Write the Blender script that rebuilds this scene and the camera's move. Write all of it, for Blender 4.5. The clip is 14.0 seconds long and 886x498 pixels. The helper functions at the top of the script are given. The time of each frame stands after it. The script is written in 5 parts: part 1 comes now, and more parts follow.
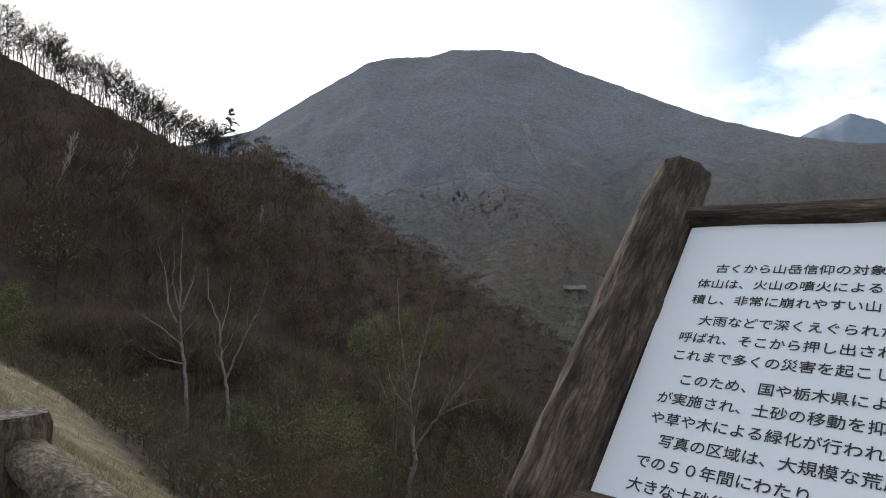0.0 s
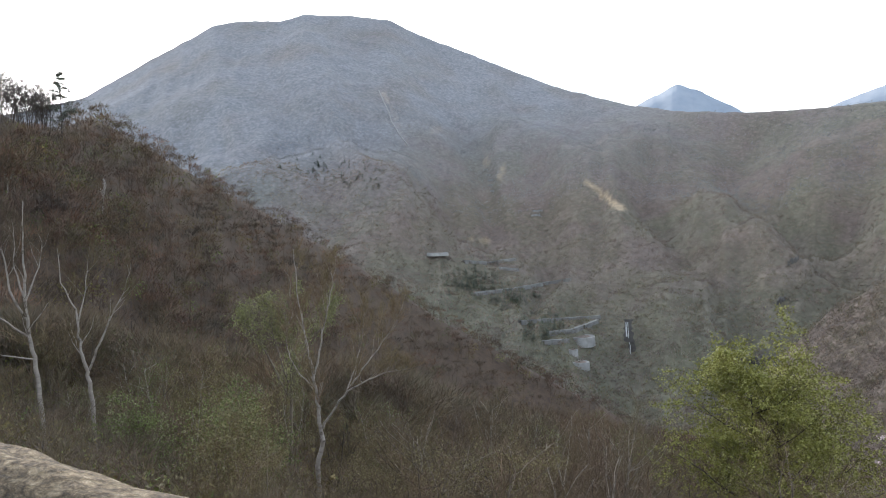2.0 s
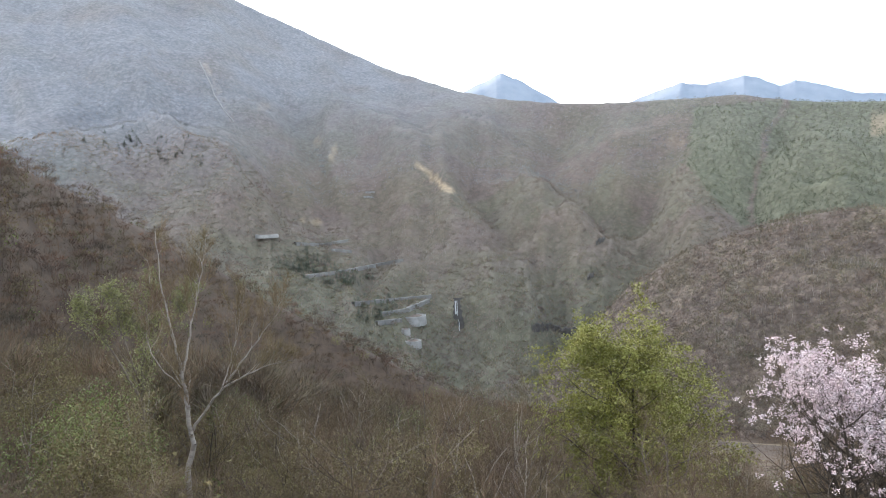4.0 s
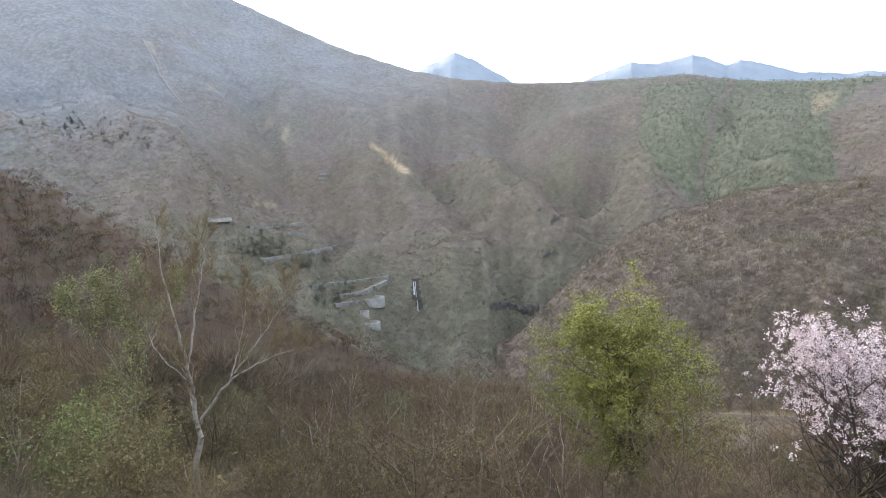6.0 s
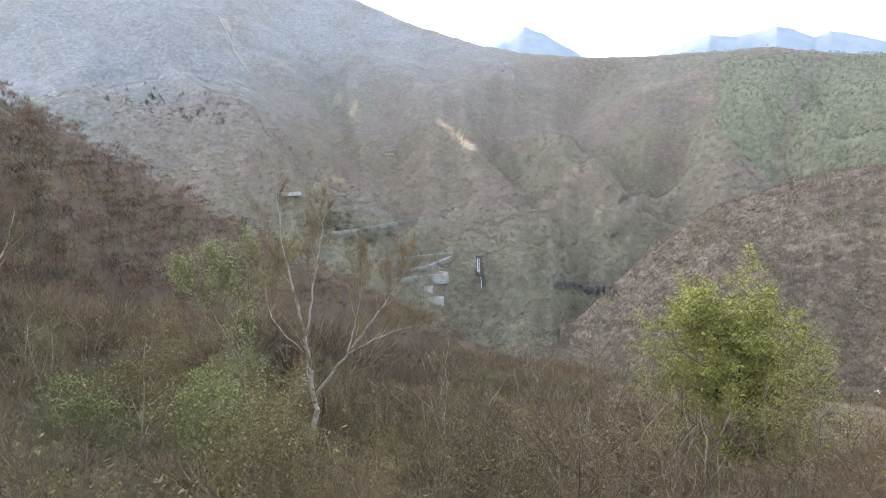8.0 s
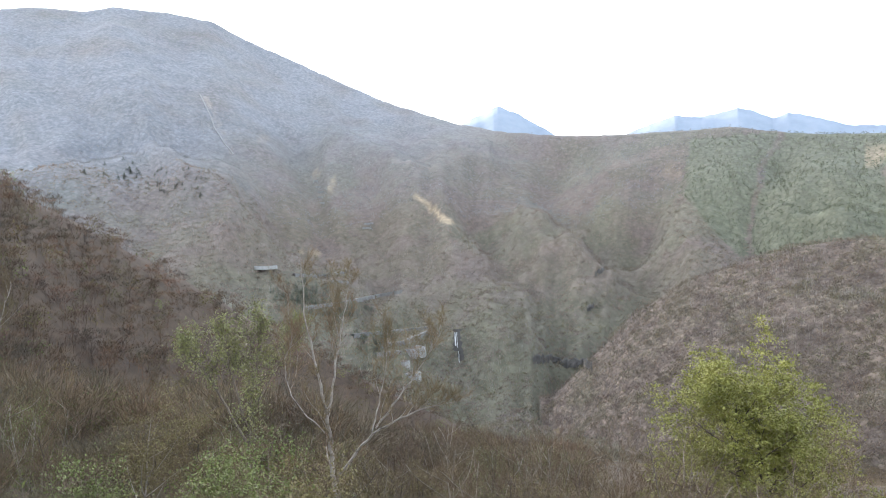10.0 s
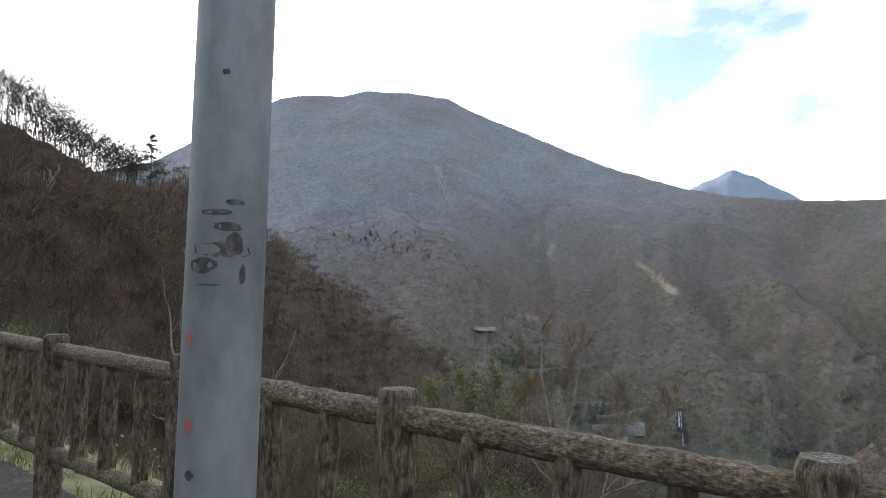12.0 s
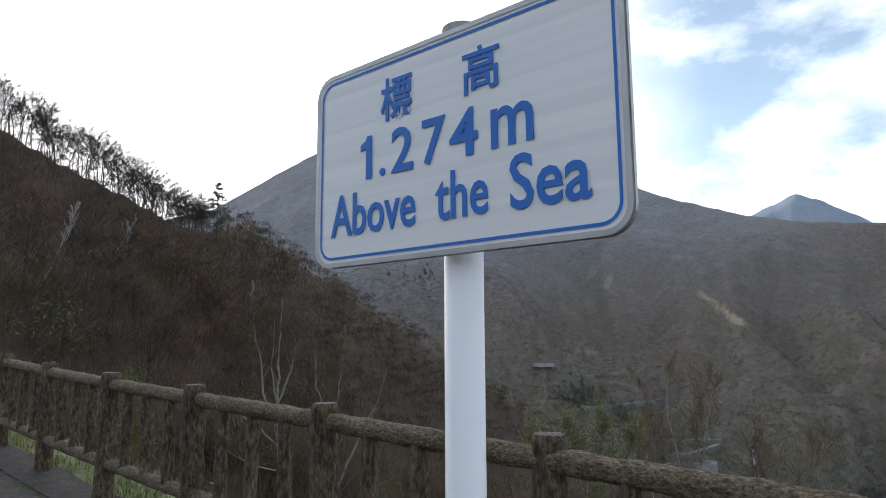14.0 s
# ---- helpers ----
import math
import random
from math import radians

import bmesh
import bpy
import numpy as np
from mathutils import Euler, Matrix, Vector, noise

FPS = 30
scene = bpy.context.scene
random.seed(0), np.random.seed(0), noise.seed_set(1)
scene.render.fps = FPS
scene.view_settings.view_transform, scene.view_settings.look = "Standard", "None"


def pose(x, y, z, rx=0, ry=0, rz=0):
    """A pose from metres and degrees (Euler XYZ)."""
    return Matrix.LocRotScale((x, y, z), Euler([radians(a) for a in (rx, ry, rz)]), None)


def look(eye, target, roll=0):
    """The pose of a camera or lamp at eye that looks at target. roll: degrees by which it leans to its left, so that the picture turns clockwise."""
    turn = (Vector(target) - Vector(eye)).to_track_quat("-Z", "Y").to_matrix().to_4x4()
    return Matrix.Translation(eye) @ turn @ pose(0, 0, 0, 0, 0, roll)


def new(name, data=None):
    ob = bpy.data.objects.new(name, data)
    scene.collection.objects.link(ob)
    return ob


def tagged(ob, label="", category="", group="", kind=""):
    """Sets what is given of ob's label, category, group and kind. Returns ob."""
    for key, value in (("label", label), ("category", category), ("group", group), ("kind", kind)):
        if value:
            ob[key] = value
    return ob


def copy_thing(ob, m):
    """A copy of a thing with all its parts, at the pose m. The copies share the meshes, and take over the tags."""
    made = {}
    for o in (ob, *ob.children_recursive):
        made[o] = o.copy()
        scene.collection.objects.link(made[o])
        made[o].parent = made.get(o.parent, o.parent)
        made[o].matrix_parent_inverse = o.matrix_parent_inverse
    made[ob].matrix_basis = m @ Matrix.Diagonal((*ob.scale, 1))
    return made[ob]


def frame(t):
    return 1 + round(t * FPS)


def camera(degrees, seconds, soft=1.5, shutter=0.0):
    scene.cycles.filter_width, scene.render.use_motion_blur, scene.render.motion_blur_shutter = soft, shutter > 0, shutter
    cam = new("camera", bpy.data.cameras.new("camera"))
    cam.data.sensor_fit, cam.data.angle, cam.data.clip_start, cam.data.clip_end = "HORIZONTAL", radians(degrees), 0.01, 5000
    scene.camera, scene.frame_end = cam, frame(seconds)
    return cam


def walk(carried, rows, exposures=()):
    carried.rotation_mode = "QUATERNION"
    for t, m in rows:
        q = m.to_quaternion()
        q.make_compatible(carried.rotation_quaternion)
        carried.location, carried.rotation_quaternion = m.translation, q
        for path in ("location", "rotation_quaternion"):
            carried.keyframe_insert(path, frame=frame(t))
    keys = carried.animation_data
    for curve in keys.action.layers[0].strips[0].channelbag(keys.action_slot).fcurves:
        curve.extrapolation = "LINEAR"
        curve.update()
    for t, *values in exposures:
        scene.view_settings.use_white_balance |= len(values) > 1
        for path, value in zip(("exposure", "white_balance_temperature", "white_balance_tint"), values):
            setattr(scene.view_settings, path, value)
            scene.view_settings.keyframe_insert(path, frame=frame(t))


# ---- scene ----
cam = camera(68.93, 14.0, soft=1.0)
PATH = [
    (0.0, pose(0.001, 0.000, 1.474, 90.98, -0.20, -12.76)),
    (0.5, pose(-0.225, 0.345, 1.451, 92.93, -0.42, -12.96)),
    (0.7, pose(-0.274, 0.469, 1.407, 93.15, 0.15, -12.86)),
    (1.0, pose(-0.462, 0.702, 1.400, 91.94, 0.30, -13.49)),
    (1.1, pose(-0.504, 0.774, 1.392, 90.60, 0.34, -15.00)),
    (1.5, pose(-0.721, 1.078, 1.376, 88.92, 0.98, -20.56)),
    (2.0, pose(-0.941, 1.416, 1.340, 88.13, 2.05, -24.88)),
    (2.5, pose(-1.104, 1.692, 1.380, 86.57, 1.27, -34.85)),
    (2.7, pose(-1.206, 1.834, 1.371, 85.85, 1.50, -37.40)),
    (4.8, pose(-2.406, 3.698, 1.371, 86.61, 1.98, -42.15)),
    (5.0, pose(-2.484, 3.831, 1.397, 86.58, 2.68, -44.01)),
    (5.5, pose(-2.704, 4.191, 1.414, 84.97, 2.75, -42.39)),
    (6.0, pose(-2.929, 4.474, 1.414, 84.16, 2.31, -43.64)),
    (6.5, pose(-3.137, 4.845, 1.420, 82.32, 3.37, -42.23)),
    (7.0, pose(-3.384, 5.228, 1.426, 81.94, 1.99, -41.51)),
    (7.5, pose(-3.600, 5.581, 1.407, 81.48, 1.60, -41.52)),
    (7.7, pose(-3.645, 5.704, 1.433, 81.52, 1.61, -38.21)),
    (9.8, pose(-4.562, 7.035, 1.427, 86.75, 1.28, -39.58)),
    (10.0, pose(-4.597, 7.077, 1.414, 88.76, 1.73, -39.97)),
    (10.5, pose(-4.967, 6.900, 1.412, 92.67, 2.27, -32.98)),
    (10.7, pose(-5.055, 6.755, 1.396, 93.37, 1.73, -28.84)),
    (11.0, pose(-5.238, 6.540, 1.414, 92.61, 0.32, -24.06)),
    (11.5, pose(-5.549, 6.261, 1.424, 93.71, -1.02, -22.94)),
    (12.0, pose(-5.824, 6.110, 1.412, 94.64, -1.01, -20.88)),
    (12.5, pose(-6.205, 6.180, 1.427, 95.02, 0.03, -20.09)),
    (13.0, pose(-6.566, 6.454, 1.483, 95.46, -0.95, -11.10)),
    (13.5, pose(-6.826, 6.816, 1.501, 97.10, -1.15, -12.94)),
    (14.0, pose(-7.088, 7.264, 1.515, 97.87, 0.29, -15.97)),
]
EXPOSURES = [(t, e, k, 10) for t, e, k in ((0.0, 0.21, 6250), (0.5, 0.54, 6250), (0.9, 0.68, 6250), (1.5, 1.06, 6250), (2.0, 1.37, 6250), (2.7, 1.70, 6300), (5.0, 1.82, 6350), (5.5, 1.74, 6350), (6.0, 1.82, 6350), (7.0, 2.05, 6350), (7.7, 2.12, 6350), (9.8, 2.10, 6300), (10.6, 1.50, 6150), (11.0, 1.16, 6150), (11.5, 1.02, 6100), (12.5, 0.76, 6100), (13.2, 0.65, 6100), (14.0, 0.46, 6050))]
walk(cam, PATH, EXPOSURES)

# ---- light: low sun behind the ridge, bright evening sky with cloud ----
SUN_AZ, SUN_EL = -8.0, 12.0          # degrees: to the right of +y, above the horizon
sun_way = Vector((math.sin(radians(SUN_AZ)) * math.cos(radians(SUN_EL)), math.cos(radians(SUN_AZ)) * math.cos(radians(SUN_EL)), math.sin(radians(SUN_EL))))


def make_world():
    world = bpy.data.worlds.new("evening_sky")
    scene.world = world
    world.use_nodes = True
    nt = world.node_tree
    nt.nodes.clear()
    N, L = nt.nodes.new, nt.links.new
    out, bg = N("ShaderNodeOutputWorld"), N("ShaderNodeBackground")
    sky = N("ShaderNodeTexSky")
    sky.sky_type, sky.sun_disc = "NISHITA", False
    sky.sun_elevation, sky.sun_rotation = radians(SUN_EL), radians(SUN_AZ)
    sky.altitude, sky.air_density, sky.dust_density = 1270, 1.2, 0.9
    co = N("ShaderNodeTexCoord")
    mp = N("ShaderNodeMapping")
    mp.inputs["Scale"].default_value = (1.0, 1.0, 2.0)
    L(co.outputs["Generated"], mp.inputs["Vector"])
    n1 = N("ShaderNodeTexNoise")
    n1.inputs["Scale"].default_value, n1.inputs["Detail"].default_value, n1.inputs["Roughness"].default_value = 4.6, 10, 0.58
    L(mp.outputs["Vector"], n1.inputs["Vector"])
    ramp = N("ShaderNodeValToRGB")
    ramp.color_ramp.elements[0].position, ramp.color_ramp.elements[1].position = 0.44, 0.72
    L(n1.outputs["Fac"], ramp.inputs["Fac"])
    # thin cloud that the low sun fills with light
    dot = N("ShaderNodeVectorMath")
    dot.operation = "DOT_PRODUCT"
    dot.inputs[1].default_value = sun_way
    L(co.outputs["Generated"], dot.inputs[0])
    veil = N("ShaderNodeMapRange")
    veil.interpolation_type = "SMOOTHSTEP"
    veil.inputs["From Min"].default_value, veil.inputs["From Max"].default_value = 0.62, 0.97
    L(dot.outputs["Value"], veil.inputs["Value"])
    most = N("ShaderNodeMath")
    most.operation = "MAXIMUM"
    thin = N("ShaderNodeMapRange")
    thin.inputs["To Min"].default_value = 0.12
    L(ramp.outputs["Color"], thin.inputs["Value"])
    # heaped cloud low over the pass
    sep, low, heap, n3 = N("ShaderNodeSeparateXYZ"), N("ShaderNodeMapRange"), N("ShaderNodeMath"), N("ShaderNodeTexNoise")
    L(co.outputs["Generated"], sep.inputs["Vector"])
    low.interpolation_type = "SMOOTHSTEP"
    low.inputs["From Min"].default_value, low.inputs["From Max"].default_value = 0.30, 0.16
    L(sep.outputs["Z"], low.inputs["Value"])
    n3.inputs["Scale"].default_value, n3.inputs["Detail"].default_value, n3.inputs["Roughness"].default_value = 7.5, 9, 0.5
    L(mp.outputs["Vector"], n3.inputs["Vector"])
    edge = N("ShaderNodeMapRange")
    edge.interpolation_type = "SMOOTHSTEP"
    edge.inputs["From Min"].default_value, edge.inputs["From Max"].default_value = 0.46, 0.53
    L(n3.outputs["Fac"], edge.inputs["Value"])
    heap.operation = "MULTIPLY"
    L(low.outputs["Result"], heap.inputs[0])
    L(edge.outputs["Result"], heap.inputs[1])
    both = N("ShaderNodeMath")
    both.operation = "MAXIMUM"
    L(thin.outputs["Result"], both.inputs[0])
    L(heap.outputs["Value"], both.inputs[1])
    L(both.outputs["Value"], most.inputs[0])
    L(veil.outputs["Result"], most.inputs[1])
    tone = N("ShaderNodeMixRGB")
    tone.inputs["Color1"].default_value = (8.8, 8.75, 8.8, 1)
    tone.inputs["Color2"].default_value = (16, 15.2, 14.4, 1)
    L(veil.outputs["Result"], tone.inputs["Fac"])
    n2 = N("ShaderNodeTexNoise")
    n2.inputs["Scale"].default_value, n2.inputs["Detail"].default_value = 9, 6
    L(mp.outputs["Vector"], n2.inputs["Vector"])
    shade = N("ShaderNodeMapRange")
    shade.inputs["From Min"].default_value, shade.inputs["From Max"].default_value = 0.3, 0.7
    shade.inputs["To Min"].default_value, shade.inputs["To Max"].default_value = 0.8, 1.15
    L(n2.outputs["Fac"], shade.inputs["Value"])
    lit = N("ShaderNodeMixRGB")
    lit.blend_type = "MULTIPLY"
    lit.inputs["Fac"].default_value = 1
    L(tone.outputs["Color"], lit.inputs["Color1"])
    L(shade.outputs["Result"], lit.inputs["Color2"])
    mix = N("ShaderNodeMixRGB")
    L(most.outputs["Value"], mix.inputs["Fac"])
    clear = N("ShaderNodeVectorMath")
    clear.operation = "SCALE"
    clear.inputs["Scale"].default_value = 0.98
    L(sky.outputs["Color"], clear.inputs[0])
    L(clear.outputs["Vector"], mix.inputs["Color1"])
    L(lit.outputs["Color"], mix.inputs["Color2"])
    bg.inputs["Strength"].default_value = 0.15
    L(mix.outputs["Color"], bg.inputs["Color"])
    L(bg.outputs["Background"], out.inputs["Surface"])


make_world()
sun = new("sun", bpy.data.lights.new("sun", "SUN"))
sun.data.energy, sun.data.angle, sun.data.color = 2.0, radians(0.6), (1.0, 0.86, 0.7)
sun.matrix_world = look(sun_way * 100, (0, 0, 0))
# ---- materials ----
def material(name, colours, scale=4.0, detail=6, rough=0.85, metal=0.0, bump=0.0, bump_scale=None, stretch=(1, 1, 1), stops=None, fine=0.0, per_object=0.0, covers=None, island=0.0, broad=0.0, cracks=None, toned=False, shade=0.0, canopy=None):
    """Noise-driven colours on the object's own coordinates, in metres; fine: extra small-grain contrast; covers: (attribute channel, colours) laid over."""
    m = bpy.data.materials.new(name)
    m.use_nodes = True
    nt = m.node_tree
    N, L = nt.nodes.new, nt.links.new
    b = nt.nodes["Principled BSDF"]
    b.inputs["Roughness"].default_value, b.inputs["Metallic"].default_value = rough, metal
    co, mp = N("ShaderNodeTexCoord"), N("ShaderNodeMapping")
    mp.inputs["Scale"].default_value = stretch
    L(co.outputs["Object"], mp.inputs["Vector"])
    if per_object:
        info, add = N("ShaderNodeObjectInfo"), N("ShaderNodeVectorMath")
        add.operation = "ADD"
        mul = N("ShaderNodeMath")
        mul.operation = "MULTIPLY"
        mul.inputs[1].default_value = 37.0
        L(info.outputs["Random"], mul.inputs[0])
        L(co.outputs["Object"], add.inputs[0])
        L(mul.outputs["Value"], add.inputs[1])
        L(add.outputs["Vector"], mp.inputs["Vector"])

    def ramped(cols, sc, where=None):
        n = N("ShaderNodeTexNoise")
        n.inputs["Scale"].default_value, n.inputs["Detail"].default_value, n.inputs["Roughness"].default_value = sc, detail, 0.62
        L(mp.outputs["Vector"], n.inputs["Vector"])
        r = N("ShaderNodeValToRGB")
        e = r.color_ramp.elements
        while len(e) < len(cols):
            e.new(0.5)
        for i, c in enumerate(cols):
            e[i].position = where[i] if where else 0.32 + 0.36 * i / max(1, len(cols) - 1)
            e[i].color = (*c, 1)
        L(n.outputs["Fac"], r.inputs["Fac"])
        return r.outputs["Color"], n

    col, n1 = ramped(colours, scale, stops)
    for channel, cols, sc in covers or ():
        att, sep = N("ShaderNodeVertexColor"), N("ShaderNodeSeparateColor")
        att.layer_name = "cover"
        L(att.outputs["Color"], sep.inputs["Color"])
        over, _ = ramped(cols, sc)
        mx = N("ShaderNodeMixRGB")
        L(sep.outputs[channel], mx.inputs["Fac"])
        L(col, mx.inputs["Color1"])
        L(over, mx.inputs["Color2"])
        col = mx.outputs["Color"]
    if fine:
        n3, mr, mu = N("ShaderNodeTexNoise"), N("ShaderNodeMapRange"), N("ShaderNodeMixRGB")
        n3.inputs["Scale"].default_value, n3.inputs["Detail"].default_value = scale * 9, 3
        L(mp.outputs["Vector"], n3.inputs["Vector"])
        mr.inputs["From Min"].default_value, mr.inputs["From Max"].default_value = 0.3, 0.7
        mr.inputs["To Min"].default_value, mr.inputs["To Max"].default_value = 1 - fine, 1 + fine
        L(n3.outputs["Fac"], mr.inputs["Value"])
        mu.blend_type = "MULTIPLY"
        mu.inputs["Fac"].default_value = 1
        L(col, mu.inputs["Color1"])
        L(mr.outputs["Result"], mu.inputs["Color2"])
        col = mu.outputs["Color"]
    if cracks:
        vo, mr, mu, mv = N("ShaderNodeTexVoronoi"), N("ShaderNodeMapRange"), N("ShaderNodeMixRGB"), N("ShaderNodeMapping")
        vo.feature = "DISTANCE_TO_EDGE"
        vo.inputs["Scale"].default_value = cracks[0]
        mv.inputs["Scale"].default_value = (1, 1, cracks[1])
        L(mp.inputs["Vector"].links[0].from_socket, mv.inputs["Vector"])
        L(mv.outputs["Vector"], vo.inputs["Vector"])
        mr.inputs["From Min"].default_value, mr.inputs["From Max"].default_value = 0.02, 0.14
        mr.inputs["To Min"].default_value = cracks[2]
        L(vo.outputs["Distance"], mr.inputs["Value"])
        mu.blend_type = "MULTIPLY"
        mu.inputs["Fac"].default_value = 1
        L(col, mu.inputs["Color1"])
        L(mr.outputs["Result"], mu.inputs["Color2"])
        col = mu.outputs["Color"]
    if broad:
        n4, mr, mu = N("ShaderNodeTexNoise"), N("ShaderNodeMapRange"), N("ShaderNodeMixRGB")
        n4.inputs["Scale"].default_value, n4.inputs["Detail"].default_value = scale / 6, 3
        L(mp.outputs["Vector"], n4.inputs["Vector"])
        mr.inputs["From Min"].default_value, mr.inputs["From Max"].default_value = 0.3, 0.7
        mr.inputs["To Min"].default_value, mr.inputs["To Max"].default_value = 1 - broad, 1 + broad
        L(n4.outputs["Fac"], mr.inputs["Value"])
        mu.blend_type = "MULTIPLY"
        mu.inputs["Fac"].default_value = 1
        L(col, mu.inputs["Color1"])
        L(mr.outputs["Result"], mu.inputs["Color2"])
        col = mu.outputs["Color"]
    if island:
        geo, mr, mu = N("ShaderNodeNewGeometry"), N("ShaderNodeMapRange"), N("ShaderNodeMixRGB")
        mr.inputs["To Min"].default_value, mr.inputs["To Max"].default_value = 1 - island, 1 + island
        L(geo.outputs["Random Per Island"], mr.inputs["Value"])
        mu.blend_type = "MULTIPLY"
        mu.inputs["Fac"].default_value = 1
        L(col, mu.inputs["Color1"])
        L(mr.outputs["Result"], mu.inputs["Color2"])
        col = mu.outputs["Color"]
    relief = None
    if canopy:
        # far crowns side by side: own tone each, lit tops and shaded gaps painted
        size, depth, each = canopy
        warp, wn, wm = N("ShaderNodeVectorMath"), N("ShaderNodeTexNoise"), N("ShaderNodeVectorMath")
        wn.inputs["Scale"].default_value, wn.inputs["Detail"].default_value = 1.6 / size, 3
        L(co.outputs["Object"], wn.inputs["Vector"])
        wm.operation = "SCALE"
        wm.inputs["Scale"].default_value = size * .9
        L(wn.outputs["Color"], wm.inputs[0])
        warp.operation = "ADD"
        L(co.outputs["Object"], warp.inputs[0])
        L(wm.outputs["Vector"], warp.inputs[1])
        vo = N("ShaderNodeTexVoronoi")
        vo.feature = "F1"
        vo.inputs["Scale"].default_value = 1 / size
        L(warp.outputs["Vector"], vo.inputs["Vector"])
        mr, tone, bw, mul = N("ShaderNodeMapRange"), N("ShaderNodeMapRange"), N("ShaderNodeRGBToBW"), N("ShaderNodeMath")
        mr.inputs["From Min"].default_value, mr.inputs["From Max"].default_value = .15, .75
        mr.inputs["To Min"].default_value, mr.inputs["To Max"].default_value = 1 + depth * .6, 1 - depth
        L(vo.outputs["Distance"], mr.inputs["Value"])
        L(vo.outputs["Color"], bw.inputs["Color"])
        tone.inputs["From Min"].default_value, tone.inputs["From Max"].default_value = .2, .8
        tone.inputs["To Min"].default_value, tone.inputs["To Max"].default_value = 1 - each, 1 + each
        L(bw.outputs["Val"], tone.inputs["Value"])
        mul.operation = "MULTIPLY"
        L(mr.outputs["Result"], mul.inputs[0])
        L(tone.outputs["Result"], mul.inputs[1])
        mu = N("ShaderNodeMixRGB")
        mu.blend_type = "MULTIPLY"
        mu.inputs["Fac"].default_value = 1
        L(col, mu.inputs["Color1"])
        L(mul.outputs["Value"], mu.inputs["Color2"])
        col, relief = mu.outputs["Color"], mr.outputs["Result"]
    if toned:
        att, mu = N("ShaderNodeVertexColor"), N("ShaderNodeMixRGB")
        att.layer_name = "tone"
        mu.blend_type = "MULTIPLY"
        mu.inputs["Fac"].default_value = 1
        L(col, mu.inputs["Color1"])
        L(att.outputs["Color"], mu.inputs["Color2"])
        col = mu.outputs["Color"]
    if shade:
        info, rp, mu = N("ShaderNodeObjectInfo"), N("ShaderNodeValToRGB"), N("ShaderNodeMixRGB")
        e = rp.color_ramp.elements
        for _ in range(3):
            e.new(.5)
        for k, c in enumerate(((1 - shade, 1 - shade, 1 - .9 * shade), (1.05, .98, .92), (.88, .92, .74), (1 + shade, 1 + .85 * shade, 1 + .6 * shade), (.95, .86, .84))):
            e[k].position, e[k].color = k / 4, (*c, 1)
        L(info.outputs["Random"], rp.inputs["Fac"])
        mu.blend_type = "MULTIPLY"
        mu.inputs["Fac"].default_value = 1
        L(col, mu.inputs["Color1"])
        L(rp.outputs["Color"], mu.inputs["Color2"])
        col = mu.outputs["Color"]
    L(col, b.inputs["Base Color"])
    if bump:
        n2, bp = N("ShaderNodeTexNoise"), N("ShaderNodeBump")
        n2.inputs["Scale"].default_value, n2.inputs["Detail"].default_value = bump_scale or scale * 4, 5
        L(mp.outputs["Vector"], n2.inputs["Vector"])
        bp.inputs["Strength"].default_value, bp.inputs["Distance"].default_value = 1.0, bump
        L(relief or n2.outputs["Fac"], bp.inputs["Height"])
        L(bp.outputs["Normal"], b.inputs["Normal"])
    return m


M = {}
M["litter"] = material("leaf_litter", [(.035, .022, .015), (.058, .038, .024), (.075, .051, .033)], 0.35, fine=.4, bump=.08, rough=.95,
                       covers=(("Red", [(.203, .161, .09), (.27, .217, .128), (.217, .188, .098)], 1.6), ("Green", [(.075, .105, .026), (.128, .15, .045)], 2.0)))
# the Blue cover is distance haze put into the slope's colour
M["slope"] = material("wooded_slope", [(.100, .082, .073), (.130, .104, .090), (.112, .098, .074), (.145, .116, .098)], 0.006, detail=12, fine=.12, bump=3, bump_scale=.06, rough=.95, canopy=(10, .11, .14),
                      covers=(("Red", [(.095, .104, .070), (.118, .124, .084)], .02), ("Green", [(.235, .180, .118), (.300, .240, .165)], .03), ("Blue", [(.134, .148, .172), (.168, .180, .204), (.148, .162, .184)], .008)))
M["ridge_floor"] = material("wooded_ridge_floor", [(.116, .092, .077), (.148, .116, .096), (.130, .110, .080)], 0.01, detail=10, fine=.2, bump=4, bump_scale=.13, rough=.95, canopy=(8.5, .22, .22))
M["near_twig"] = material("grey_brown_twigs", [(.075, .054, .036), (.125, .088, .060), (.105, .084, .044), (.150, .106, .074)], 0.35, detail=5, rough=.9, shade=.38)
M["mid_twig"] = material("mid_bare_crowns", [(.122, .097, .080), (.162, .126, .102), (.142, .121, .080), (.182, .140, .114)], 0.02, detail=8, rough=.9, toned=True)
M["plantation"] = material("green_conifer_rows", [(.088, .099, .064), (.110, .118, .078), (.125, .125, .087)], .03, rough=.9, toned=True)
# upper woods greyed and blued, haze put into the twig colour
M["hazed_high_twig"] = material("hazed_high_crowns", [(.175, .180, .190), (.215, .212, .218), (.185, .192, .195), (.235, .225, .225)], .006, detail=8, rough=.95, toned=True)
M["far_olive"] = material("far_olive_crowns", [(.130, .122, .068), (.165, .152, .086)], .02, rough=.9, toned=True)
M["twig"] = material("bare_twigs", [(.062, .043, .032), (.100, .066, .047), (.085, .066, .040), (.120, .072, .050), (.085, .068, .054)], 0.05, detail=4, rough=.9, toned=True)
